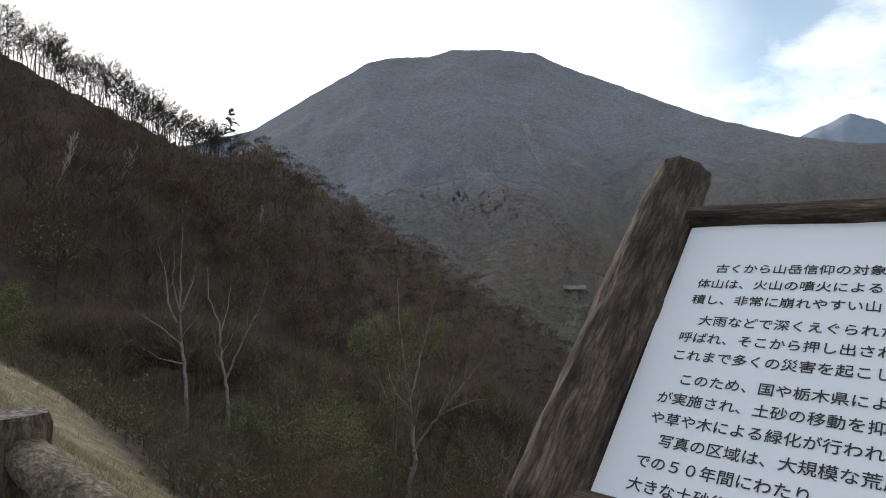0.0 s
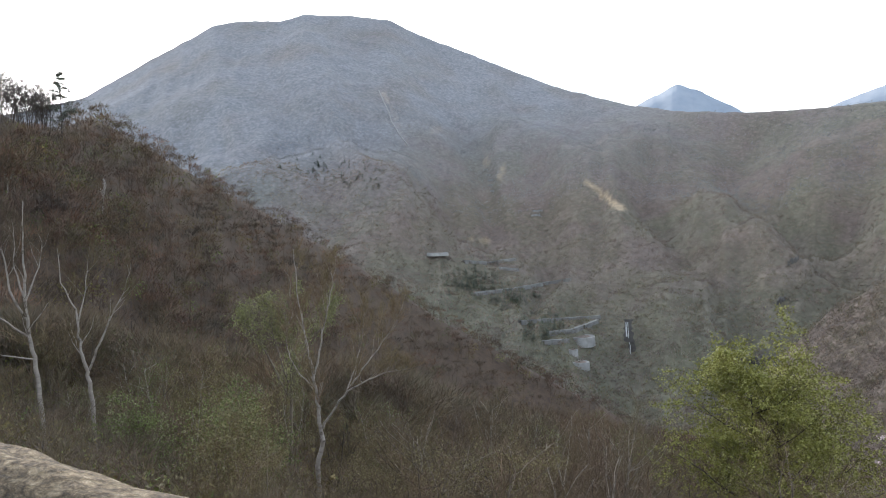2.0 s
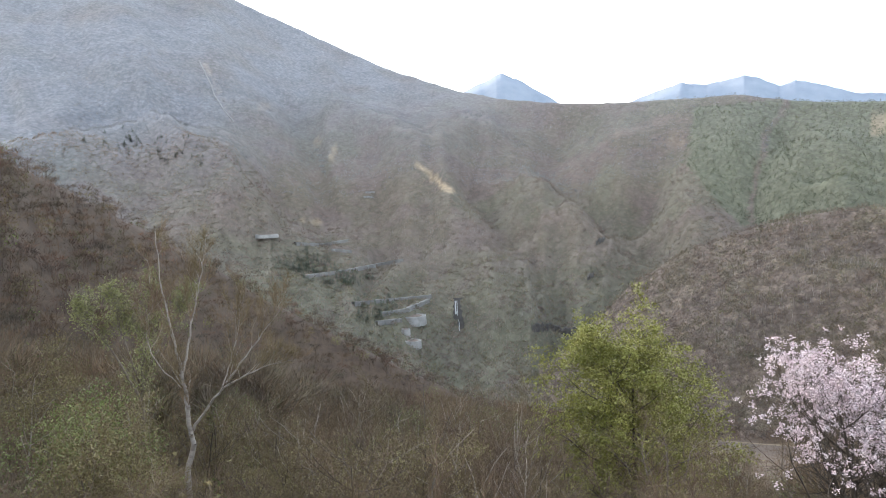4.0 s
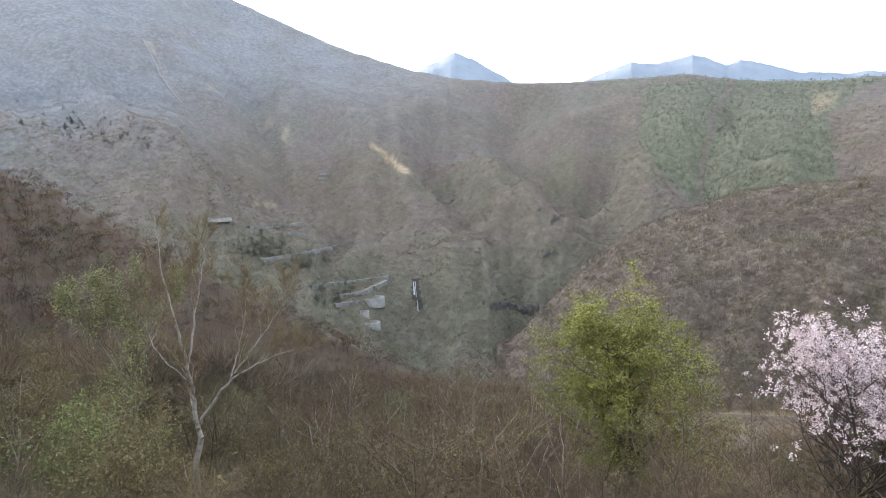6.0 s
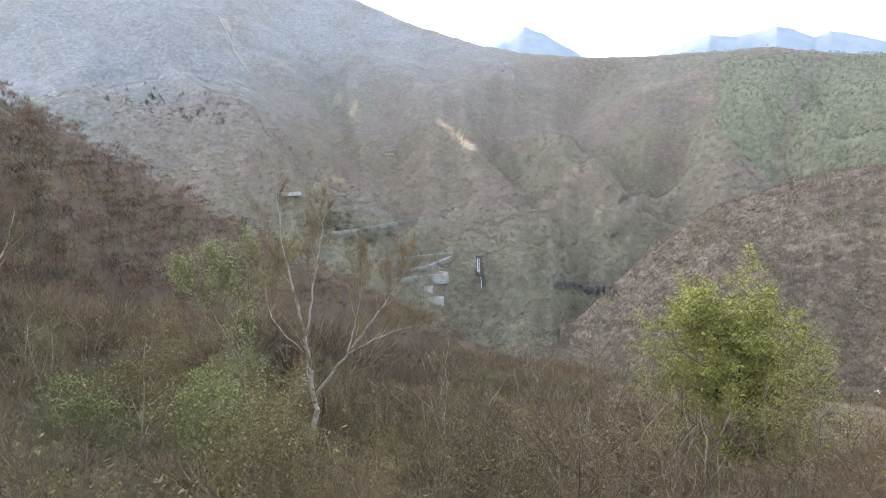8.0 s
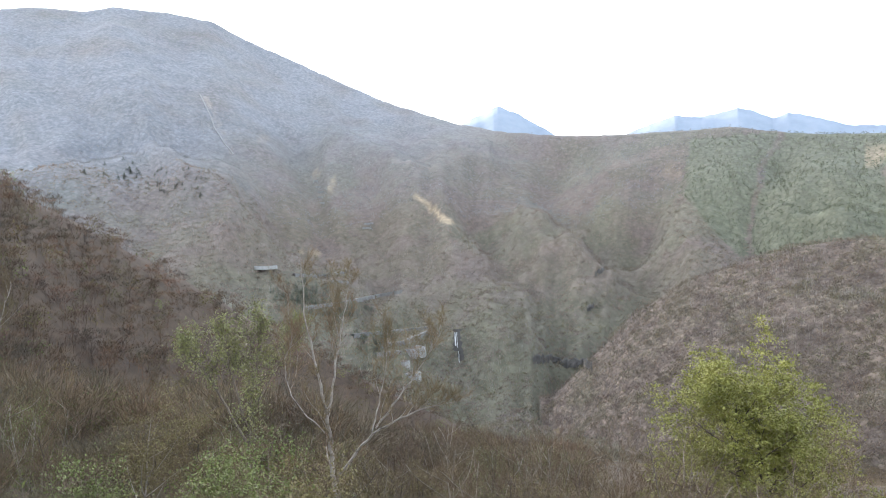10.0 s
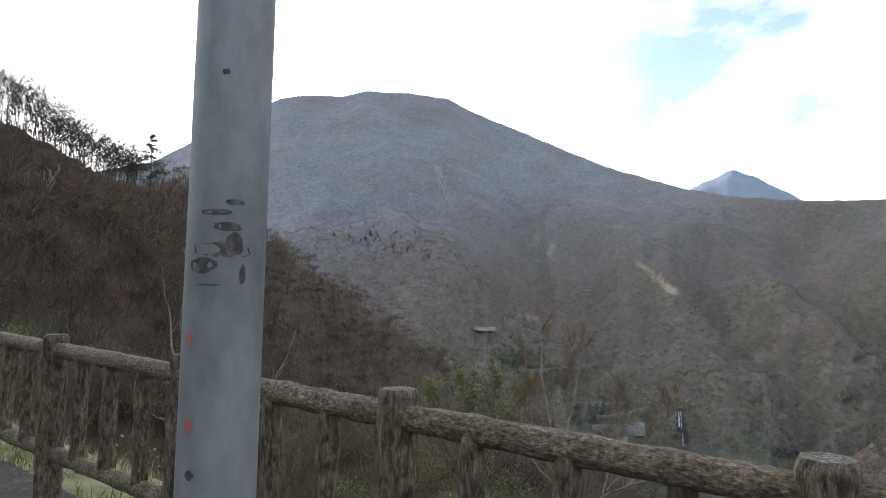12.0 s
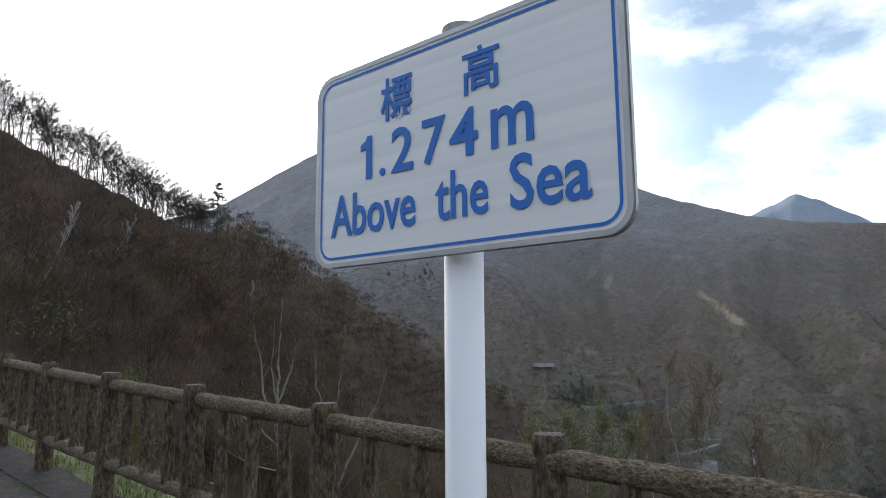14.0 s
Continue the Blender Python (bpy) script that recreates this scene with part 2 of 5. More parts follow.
# paler than the near ridge's crowns, haze put into the colour
M["far_twig"] = material("hazed_far_crowns", [(.150, .121, .104), (.185, .146, .126), (.160, .141, .102), (.202, .160, .136)], 0.012, detail=8, rough=.9, toned=True)
M["olive_twig"] = material("olive_crowns", [(.080, .070, .028), (.106, .092, .036), (.092, .072, .036)], 0.2, rough=.9, toned=True)
M["green_twig"] = material("yellow_green_crowns", [(.10, .110, .028), (.138, .145, .042)], 0.3, rough=.8, toned=True)
M["skyline_bark"] = material("dark_skyline_bark", [(.042, .035, .029), (.069, .057, .048)], 0.8, rough=.9)
M["bleached"] = material("bleached_dead_wood", [(.254, .229, .205), (.351, .326, .302)], 1.5, rough=.85)
M["bark"] = material("grey_bark", [(.082, .065, .049), (.147, .118, .091), (.196, .161, .126)], 2.5, stretch=(1, 1, .35), fine=.3, bump=.01, bump_scale=14, rough=.9, per_object=1)
M["dark_bark"] = material("dark_brown_bark", [(.034, .027, .021), (.058, .045, .034), (.08, .064, .048)], 2.5, stretch=(1, 1, .35), fine=.3, rough=.9, per_object=1)
M["pale_bark"] = material("pale_grey_bark", [(.13, .108, .086), (.21, .178, .146), (.28, .245, .205)], 2.5, stretch=(1, 1, .35), fine=.3, rough=.9, per_object=1)
M["birch"] = material("pale_birch_bark", [(.085, .066, .054), (.22, .190, .165), (.30, .268, .235)], 2.2, stretch=(.7, .7, 2.6), stops=(.30, .42, .7), fine=.15, rough=.75)
M["leaf_lime"] = material("fresh_lime_leaves", [(.128, .134, .020), (.190, .194, .034), (.262, .256, .060)], 0.9, rough=.6)
M["bush_olive"] = material("olive_bush_buds", [(.107, .090, .032), (.147, .122, .043), (.122, .090, .042)], 0.8, rough=.7, toned=True)
M["bush_green"] = material("green_bush_leaves", [(.085, .12, .03), (.13, .17, .045), (.16, .19, .06)], 0.9, rough=.7, toned=True)
M["bush_twig"] = material("brown_bush_twigs", [(.075, .054, .036), (.125, .088, .060), (.105, .084, .044), (.150, .106, .074)], 0.35, rough=.9, toned=True)
M["leaf_green"] = material("fresh_green_leaves", [(.080, .104, .024), (.122, .148, .036), (.170, .190, .055)], 0.9, rough=.6)
M["leaf_bud"] = material("pale_new_leaves", [(.130, .140, .044), (.178, .186, .062), (.225, .226, .085)], 0.9, rough=.6)
M["leaf_tan"] = material("tan_buds", [(.150, .108, .058), (.200, .145, .080), (.165, .128, .062)], 0.8, rough=.7)
M["leaf_olive"] = material("olive_buds", [(.107, .090, .032), (.147, .122, .043), (.122, .090, .042)], 0.8, rough=.7)
M["blossom"] = material("pale_pink_blossom", [(.527, .408, .442), (.637, .535, .561), (.697, .629, .646)], 1.6, rough=.7)
M["valley_conifer"] = material("valley_conifer_needles", [(.052, .068, .046), (.075, .094, .06)], .03, rough=.9, island=.2)
M["conifer"] = material("dark_conifer_needles", [(.053, .064, .049), (.083, .094, .071)], 1.0, rough=.8)
M["green_grass"] = material("fresh_verge_grass", [(.09, .112, .03), (.15, .173, .045), (.225, .21, .09)], 2.2, rough=.8)
M["grass"] = material("dry_grass", [(.3, .247, .143), (.352, .3, .18), (.21, .21, .09)], 1.2, rough=.8)
M["concrete_bark"] = material("imitation_log_concrete", [(.036, .025, .014), (.086, .062, .036), (.136, .101, .060), (.222, .178, .116)], 42.0, detail=6, stops=(.38, .47, .57, .73), fine=.32, broad=.32, stretch=(1, 1, .40), bump=.016, bump_scale=50, rough=.92, per_object=1, cracks=(60, .18, .58))
M["concrete_rail"] = material("imitation_log_rail", [(.048, .035, .021), (.112, .083, .050), (.174, .134, .082), (.300, .247, .172)], 78.0, detail=6, stops=(.37, .47, .58, .75), fine=.32, broad=.32, stretch=(1, 1, .6), bump=.011, bump_scale=64, rough=.92, per_object=1, cracks=(86, .38, .66))
M["concrete_top"] = material("worn_log_end", [(.03, .024, .018), (.085, .07, .054), (.16, .14, .115), (.30, .275, .245)], 70, detail=6, stops=(.36, .47, .58, .7), fine=.35, broad=.3, bump=.008, bump_scale=70, rough=.92, per_object=1)
M["asphalt"] = material("old_asphalt", [(.030, .025, .020), (.053, .045, .037), (.076, .066, .055), (.20, .18, .155)], 60, detail=8, stops=(.34, .46, .62, .74), broad=.35, fine=.5, bump=.003, bump_scale=90, rough=.97)
M["kerb"] = material("worn_concrete_kerb", [(.016, .013, .010), (.036, .030, .024), (.064, .055, .044), (.18, .16, .13)], 30, detail=9, stops=(.34, .49, .63, .75), fine=.5, broad=.4, bump=.008, bump_scale=60, rough=.95)
M["white_paint"] = material("white_enamel", [(.78, .79, .81), (.84, .84, .85)], 3, rough=.38)
M["panel_white"] = material("white_sign_sheet", [(.86, .865, .86), (.90, .90, .895)], 1.5, rough=.45)
# reflection streaks across the board are painted into the sheet's white
M["sign_sheet"] = material("reflection_streaked_sheet", [(.78, .79, .79), (.86, .862, .855), (.92, .915, .90)], 1.3, detail=3, stretch=(.25, 24, 1), rough=.34, bump=.0006, bump_scale=1.6)
M["blue_ink"] = material("blue_sign_film", [(.02, .15, .54), (.025, .17, .60)], 5, rough=.5)
M["black_ink"] = material("black_lettering", [(.018, .018, .02), (.03, .03, .03)], 5, rough=.6)
M["galvanised"] = material("weathered_galvanised_steel", [(.16, .17, .172), (.25, .262, .262), (.33, .34, .335)], 9, detail=8, stretch=(1, 1, .5), fine=.12, rough=.6, metal=.15, bump=.001, bump_scale=40)
M["rust"] = material("rust_stain", [(.03, .026, .023), (.07, .06, .053), (.14, .135, .13)], 120, rough=.95)
M["red_paint"] = material("red_paint_mark", [(.42, .06, .04), (.5, .1, .07)], 30, rough=.6)
M["aluminium"] = material("dull_aluminium", [(.42, .42, .42), (.55, .55, .55)], 8, rough=.45, metal=.7)
M["far_concrete"] = material("pale_road_concrete", [(.20, .20, .195), (.29, .29, .283), (.34, .34, .335)], .06, rough=.9)
M["far_road"] = material("pale_far_road", [(.15, .15, .146), (.225, .225, .217)], .05, rough=.9)
M["water"] = material("white_falling_water", [(.324, .342, .351), (.495, .513, .522)], .2, stretch=(1, 1, .2), rough=.4)
M["scree"] = material("pale_scree", [(.16, .162, .165), (.21, .212, .215), (.26, .262, .265)], .12, detail=8, rough=.95)
M["cliff"] = material("dark_wet_rock", [(.045, .042, .040), (.080, .075, .070)], .08, rough=.8, bump=2, bump_scale=.1)
# the blue of air between is put into these slopes' base colour
M["far_peak"] = material("haze_blue_slopes", [(.165, .205, .265), (.195, .238, .30), (.225, .265, .325)], .006, detail=12, rough=1)
M["tan_board"] = material("aged_log_post", [(.028, .018, .012), (.067, .046, .030), (.113, .080, .052), (.205, .155, .108)], 26.0, detail=8, stops=(.36, .47, .58, .74), fine=.35, broad=.3, bump=.025, bump_scale=30, stretch=(1, 1, .22), rough=.9, cracks=(56, .10, .5))
M["moss"] = material("road_moss", [(.045, .049, .015), (.09, .09, .03)], 20, rough=.95)


# ---- mesh helpers ----
def tri_mesh(name, verts, faces, mats, smooth=False, index=None):
    verts, faces = np.asarray(verts, np.float32), np.asarray(faces, np.int32)
    k = faces.shape[1]
    me = bpy.data.meshes.new(name)
    me.vertices.add(len(verts))
    me.vertices.foreach_set("co", verts.ravel())
    me.loops.add(faces.size)
    me.loops.foreach_set("vertex_index", faces.ravel())
    me.polygons.add(len(faces))
    me.polygons.foreach_set("loop_start", np.arange(0, faces.size, k, dtype=np.int32))
    me.polygons.foreach_set("loop_total", np.full(len(faces), k, np.int32))
    for m in mats if isinstance(mats, (list, tuple)) else [mats]:
        me.materials.append(m)
    if index is not None:
        me.polygons.foreach_set("material_index", np.asarray(index, np.int32))
    me.polygons.foreach_set("use_smooth", np.full(len(faces), smooth))
    me.update(calc_edges=True)
    return me


def from_bm(name, bm, mat, smooth=False):
    me = bpy.data.meshes.new(name)
    bmesh.ops.recalc_face_normals(bm, faces=bm.faces)
    bm.to_mesh(me)
    bm.free()
    for m in mat if isinstance(mat, (list, tuple)) else [mat]:
        me.materials.append(m)
    if smooth:
        for p in me.polygons:
            p.use_smooth = True
    return me


def part(name, data, parent, m=None, label=""):
    ob = new(name, data)
    ob.parent = parent
    if m is not None:
        ob.matrix_basis = m
    return tagged(ob, label)


def thing(name, m, label, category, group="", kind=""):
    ob = new(name)
    ob.matrix_basis = m
    return tagged(ob, label, category, group, kind)


# ---- smooth noise on arrays ----
def vnoise(x, y, seed=0.0):
    xi, yi = np.floor(x), np.floor(y)
    fx, fy = x - xi, y - yi
    fx, fy = fx * fx * (3 - 2 * fx), fy * fy * (3 - 2 * fy)

    def h(i, j):
        v = np.sin(i * 127.1 + j * 311.7 + seed * 74.7) * 43758.5453
        return v - np.floor(v)
    a, b, c, d = h(xi, yi), h(xi + 1, yi), h(xi, yi + 1), h(xi + 1, yi + 1)
    return a + (b - a) * fx + (c - a) * fy + (a - b - c + d) * fx * fy


def fbm(x, y, seed=0.0, octaves=5, ridged=False):
    total, amp, out = 0, 1.0, 0
    for k in range(octaves):
        v = vnoise(x, y, seed + k)
        out = out + amp * (1 - np.abs(2 * v - 1) if ridged else v)
        total += amp
        x, y, amp = x * 2.03 + 5.1, y * 2.03 + 1.7, amp * 0.5
    return out / total


# ---- the lie of the land ----
OX, OY = -2.2, 3.7                      # middle of the walk
FX, FY = -5.06, 8.63                   # a fence post
TURN = radians(32.87)
UX, UY = -math.sin(TURN), math.cos(TURN)   # along the fence
NX, NY = math.cos(TURN), math.sin(TURN)    # out over the valley

HILL_AZ = (-75, -50, -40, -26, -21, -17, -12, -8, -5.5, -3, 0, 5, 9, 14, 19, 24.5, 30, 35, 40, 50, 60)
HILL_EL = (24, 24, 23, 18.5, 15.8, 13.9, 11.8, 9.8, 9.3, 10.3, 8.5, 5.3, 2.9, -.3, -3.6, -7.4, -10.8, -13.4, -16, -22, -28)
HILL_R = ((-75, -30, -20, -10, -5.5, -3, 3, 10, 20, 38, 60), (120, 133, 145, 165, 195, 235, 270, 315, 345, 330, 300))
TOP_AZ = (-60, -20, -3.6, 0.6, 6, 8, 11.5, 13.5, 17.5, 21, 23.5, 28.2, 35, 41.1, 45.2, 50.1, 54.9, 61, 64.1, 69.6, 74.2, 78.4, 100, 140)
TOP_EL = (4, 6, 11.2, 13.95, 17.15, 17.62, 17.8, 18.35, 18.35, 17.95, 16.75, 14.9, 12, 10, 9.1, 8.5, 8.3, 8.2, 8.2, 7.1, 6.7, 6.6, 6, 4)
TOP_R = ((-60, 25, 35, 41, 50, 64, 80, 140), (3800, 3800, 3400, 3000, 2600, 2300, 2200, 2200))
RIGHT_AZ = (49, 51.3, 53.3, 55.9, 60.2, 64.5, 68.2, 72.2, 78.3, 90, 140)
RIGHT_EL = (-14, -11.8, -9.8, -7, -4.2, -2.6, -1.4, -.9, -.6, 1, 2)


def road_z(s):
    return np.interp(s, (-8, -3, -1.5, 0, 6.5, 12, 60), (0, -.03, -.06, -.02, .165, .42, 2.1))


def smax(a, b, k):
    h = np.clip(0.5 + 0.5 * (a - b) / k, 0, 1)
    return b + (a - b) * h + k * h * (1 - h)


def bare_mountain(az, r):
    """The mountain without its spurs and gullies: distance and height of the crest, share of the way up, and height."""
    zr = np.interp(az, *TOP_R)
    crest = zr * np.tan(np.radians(np.interp(az, TOP_AZ, TOP_EL) - .2 + .16 * (fbm(az * 1.7, 0 * az, 6, 5) - .5)))
    t = np.clip((r - 850.0) / (zr - 850.0), 0, 1)
    return zr, crest, t, -300 + (crest + 300) * (0.38 * t + 0.62 * t ** 1.55)


def on_mountain(az, el):
    r = np.linspace(860, 3700, 1200)
    z = bare_mountain(np.full(1200, float(az)), r)[3]
    k = int(np.argmax(z >= r * math.tan(radians(el - .2))))
    return OX + r[k] * math.sin(radians(az)), OY + r[k] * math.cos(radians(az))


def fold(x, y, pts, wide, high):
    """A spur (or, with high below zero, a gully) along a line on the mountain."""
    best = np.full(np.shape(x), 1e9)
    for p, q in zip(pts[:-1], pts[1:]):
        vx, vy = q[0] - p[0], q[1] - p[1]
        t = np.clip(((x - p[0]) * vx + (y - p[1]) * vy) / (vx * vx + vy * vy + 1e-9), 0, 1)
        best = np.minimum(best, np.hypot(x - p[0] - t * vx, y - p[1] - t * vy))
    return .8 * high * np.exp(-(np.sqrt(best ** 2 + 42 ** 2) - 42) / wide)


# spurs and gullies as (bearing, elevation) along their lines, their width and height
FOLDS = [([on_mountain(*p) for p in line], wide, high) for line, wide, high in (
    (((50.5, 7.5), (49.4, 4.5), (52.4, 1.7), (55.7, -1.1), (58.4, -3.7), (57, -6.3), (52.5, -11)), 105, -165),
    (((59.9, 5.3), (58.1, 3), (56, 1.2)), 60, -85),
    (((41.7, 2.1), (44.5, -1.2), (47.8, -4.4), (50.6, -8), (52.5, -11.3)), 85, -125),
    (((26.5, 9.6), (28.4, 5.9), (29.5, 3), (31.7, 0), (33.9, -2.6), (37.6, -6.3), (40.8, -9), (41.2, -13.5)), 90, -105),
    (((21.4, 7.4), (24.2, 5.1), (26.2, 2.2), (27.1, -.7)), 75, -50),
    (((31.9, 8.1), (35.5, 5.1), (37.8, 3.1), (41.1, .5), (44.3, -3.2), (45.6, -7.3), (45.9, -12.8)), 100, 100),
    (((42.5, 7.1), (47.1, 3), (50.9, -1.1), (54.2, -3.7)), 130, 60),
    (((8.2, 3.2), (11.6, 5), (15.3, 6.2), (18.5, 3.7), (23.7, -.4)), 110, 85),
    (((3, 7.5), (9, 6.5), (13, 8), (18, 8.5)), 90, -55),
    (((67.7, 6.7), (66.7, 4.7), (65.5, 1.7), (65.1, -.9)), 40, -60),
    (((18, 16), (20.1, 12), (22, 7.7)), 45, -35),
    (((8, 15), (9, 12), (10, 9)), 80, -45),
    (((13, 16), (14, 13), (16, 9)), 110, 45))]


def land(x, y):
    """Height of the ground, and which landform makes it (0 near slope, 1 left hill, 2 mountain, 3 right ridge)."""
    x, y = np.asarray(x, float), np.asarray(y, float)
    s, d = (x - FX) * UX + (y - FY) * UY, (x - FX) * NX + (y - FY) * NY
    az, r = np.degrees(np.arctan2(x - OX, y - OY)), np.hypot(x - OX, y - OY)
    near = road_z(s) - 0.02 - 0.22 * np.clip((d - .2) / 1.0, 0, 1) - 0.72 * np.clip(d - 1.15, 0, 11) - 0.35 * np.clip(d - 12.15, 0, 1e9)
    near = near + 0.30 * np.clip(-d - 14, 0, 60)
    near = near + np.clip(d - 1.1, 0, 3) / 3 * (fbm(x / 7, y / 7, 3) - .5) * 1.5
    near = smax(near, -330 + 0 * near, 40)
    hr = np.interp(az, *HILL_R)
    top = hr * np.tan(np.radians(np.interp(az, HILL_AZ, HILL_EL) - .2))
    slope = np.interp(az, (-60, -20, 0, 20, 40), (.6, .56, .42, .30, .28))
    hill = np.where(r < hr, top - slope * (hr - r), top - 0.45 * (r - hr)) + (fbm(x / 45, y / 45, 8) - .5) * 14 * np.clip((hr - r) / 120, 0, 1)
    hill = np.where((az < -80) | (az > 62), -500, hill)
    zr, crest, t, mount = bare_mountain(az, r)
    ends = np.clip(t * (1 - t) * 4, 0, 1)
    gully = fbm(az / 4.2 + 1.2 * vnoise(r / 600, az / 9, 2), r / 2200 + 0 * az, 11, 3, True)
    foot = np.clip((2100 - r) / 700, 0, 1)
    mount = mount + ends * ((gully - .55) * 95 + (fbm(x / 520, y / 520, 5, 3, True) - .55) * 95 + foot * (fbm(x / 190, y / 190, 15, 3, True) - .55) * 85)
    for pts, wide, high in FOLDS:
        mount = mount + np.clip(ends * 2.5, 0, 1) * fold(x, y, pts, wide, high)
    mount = np.where(r > zr, crest - 0.35 * (r - zr), mount)
    mount = np.where(r < 850, -300 - .15 * (850 - r), mount)
    mount = np.where((az < -40) | (az > 125), -500, mount)
    kr = 1150.0
    ktop = kr * np.tan(np.radians(np.interp(az, RIGHT_AZ, RIGHT_EL) - .2))
    right = np.where(r < kr, ktop - .55 * (kr - r), ktop - .5 * (r - kr)) + (fbm(x / 170, y / 170, 21, 4, True) - .55) * 60 * np.clip(np.abs(kr - r) / 250, 0.05, 1)
    right = np.where((az < 48) | (az > 130), -500, right)
    all_z = np.stack([near, hill, mount, right])
    which = np.argmax(all_z, 0)
    z = smax(smax(smax(near, hill, 5), mount, 12), right, 10)
    z = np.where(d < 1.0, near, z)
    return z, which


def height(x, y):
    return float(land(np.array([x]), np.array([y]))[0][0])


def spot(az, el, first=300.0, last=4200.0):
    """Where the line of sight at that bearing and elevation first meets the land."""
    r = np.linspace(first, last, 3000)
    x, y = OX + r * math.sin(radians(az)), OY + r * math.cos(radians(az))
    z = land(x, y)[0]
    hit = np.nonzero(z >= r * math.tan(radians(el - .2)))[0]
    k = hit[0] if len(hit) else len(r) - 1
    return Vector((x[k], y[k], z[k]))


def planted(az, el):
    """Where the block of planted conifers stands, by bearing and elevation."""
    left = np.interp(el, (-2.3, .4, 2.9, 5.8, 7.4), (64.2, 62.0, 60.0, 60.9, 61.2))
    right = np.interp(el, (-.4, 2, 4, 5.4, 6.2), (74.8, 74.4, 74.2, 75.8, 78))
    gap = np.abs(az - np.interp(el, (-1, .3, 4.7, 7), (65.0, 65.3, 66.3, 67.6))) < .22
    return (az > left) & (az < right) & (el > -2.4) & (el < 7.35) & ~gap


def build_land():
    az = np.concatenate([np.arange(-40, 85.01, .25), np.arange(88, 317, 4.0)])
    r = np.concatenate([[0.0], 1.2 * 1.05 ** np.arange(0, 80), 62 * 1.026 ** np.arange(0, 104)])
    r = r[r < 850]
    A, R = np.meshgrid(az, r)
    reach = np.interp(np.where(az > 180, az - 360, az), *TOP_R)
    f = np.concatenate([np.arange(0, 120) / 120, 1 + (np.arange(0, 9) / 8) ** 1.5])
    beyond = np.where(f[:, None] <= 1, 850 + (reach - 850) * np.minimum(f, 1)[:, None] ** 1.25, reach + (4950 - reach) * (f[:, None] - 1))
    R = np.concatenate([R, beyond])
    A = np.concatenate([A, np.repeat(az[None], len(f), 0)])
    X, Y = OX + R * np.sin(np.radians(A)), OY + R * np.cos(np.radians(A))
    Z, W = land(X, Y)
    s, d = (X - FX) * UX + (Y - FY) * UY, (X - FX) * NX + (Y - FY) * NY
    Z = np.where(d < -.15, Z - .05, Z)          # the road lies on this
    nr, na = R.shape
    idx = np.arange(na * nr).reshape(nr, na)
    a, b = idx[:-1], idx[1:]
    quads = np.stack([a, b, np.roll(b, -1, 1), np.roll(a, -1, 1)], -1).reshape(-1, 4)
    V = np.stack([X, Y, Z], -1).reshape(-1, 3)
    face_w = W[:-1].reshape(-1)
    face_r = R[:-1].reshape(-1)
    kind = np.where(face_r < 600, np.where(face_w == 3, 2, np.where((face_w == 1), 1, 0)), np.where(face_w == 3, 2, np.where(face_w == 2, 3, 0)))
    cover = np.zeros((len(V), 4), np.float32)
    cover[:, 3] = 1
    x, y, aa, rr, dd = V[:, 0], V[:, 1], A.ravel(), R.ravel(), d.ravel()
    el = np.degrees(np.arctan2(V[:, 2], np.maximum(rr, 1)))
    rag = (fbm(x / 120, y / 120, 31) - .5)
    far = rr > 600
    inside = planted(aa + rag * 1.2, el) & (W.ravel() == 2)
    cover[:, 0] = np.where(far, np.where(inside, .85, np.clip((fbm(x / 300, y / 300, 41) - .58) * 5, 0, .35)), np.clip((6.9 + 2 * rag - dd) / .8, 0, 1) * (dd > -1) * (s.ravel() < 22))
    on = np.clip((el - 1.0) / 2.8, 0, 1)
    slide = (np.abs(aa - (40.6 - 3.2 * on)) < .28 + .25 * (1 - on)) & (el > 1.0) & (el < 3.9) & (W.ravel() == 2)
    tan = np.clip((fbm(x / 200, y / 200, 51) - .58) * 5, 0, .6) * np.clip((aa - 51) / 3, 0, 1) * ((aa < 61) | (aa > 73)) * (el > 3.5)
    cover[:, 1] = np.where(far, np.where(slide, 1, tan), np.clip((.9 - np.abs(dd - .5)) * 1.6, 0, 1) * np.clip(fbm(x / .8, y / .8, 7) * 2 - .2, 0, 1) * np.clip((s.ravel() + 1) / 3, 0, 1))
    on2 = np.clip((el - 7.7) / 4.2, 0, 1)
    scar = (np.abs(aa - (22.0 - 1.9 * on2)) < .2) & (el > 7.5) & (el < 12) & far
    # bluish haze painted as cover, stronger with height and towards the left
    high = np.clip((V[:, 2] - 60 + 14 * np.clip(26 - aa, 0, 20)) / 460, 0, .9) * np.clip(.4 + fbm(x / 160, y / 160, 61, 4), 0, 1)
    cover[:, 1] = np.where(scar & (fbm(x / 30, y / 30, 9) > .40), .8, cover[:, 1])
    for a0, e0, da, de in ((28.7, -1.1, .55, .35), (27.6, -.9, .3, .3), (17, 12.6, .5, .3), (24.5, 8.6, .5, .3), (30.2, 4.6, .35, .8), (28.9, 5.6, .3, .5), (13.5, 9.8, .4, .5)):
        bare = np.exp(-((aa - a0 + rag * .8) / da) ** 2 - ((el - e0 + rag * .6) / de) ** 2) > .45
        cover[:, 1] = np.where(bare & far & (W.ravel() == 2), .6, cover[:, 1])
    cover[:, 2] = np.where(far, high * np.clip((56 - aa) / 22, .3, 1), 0)
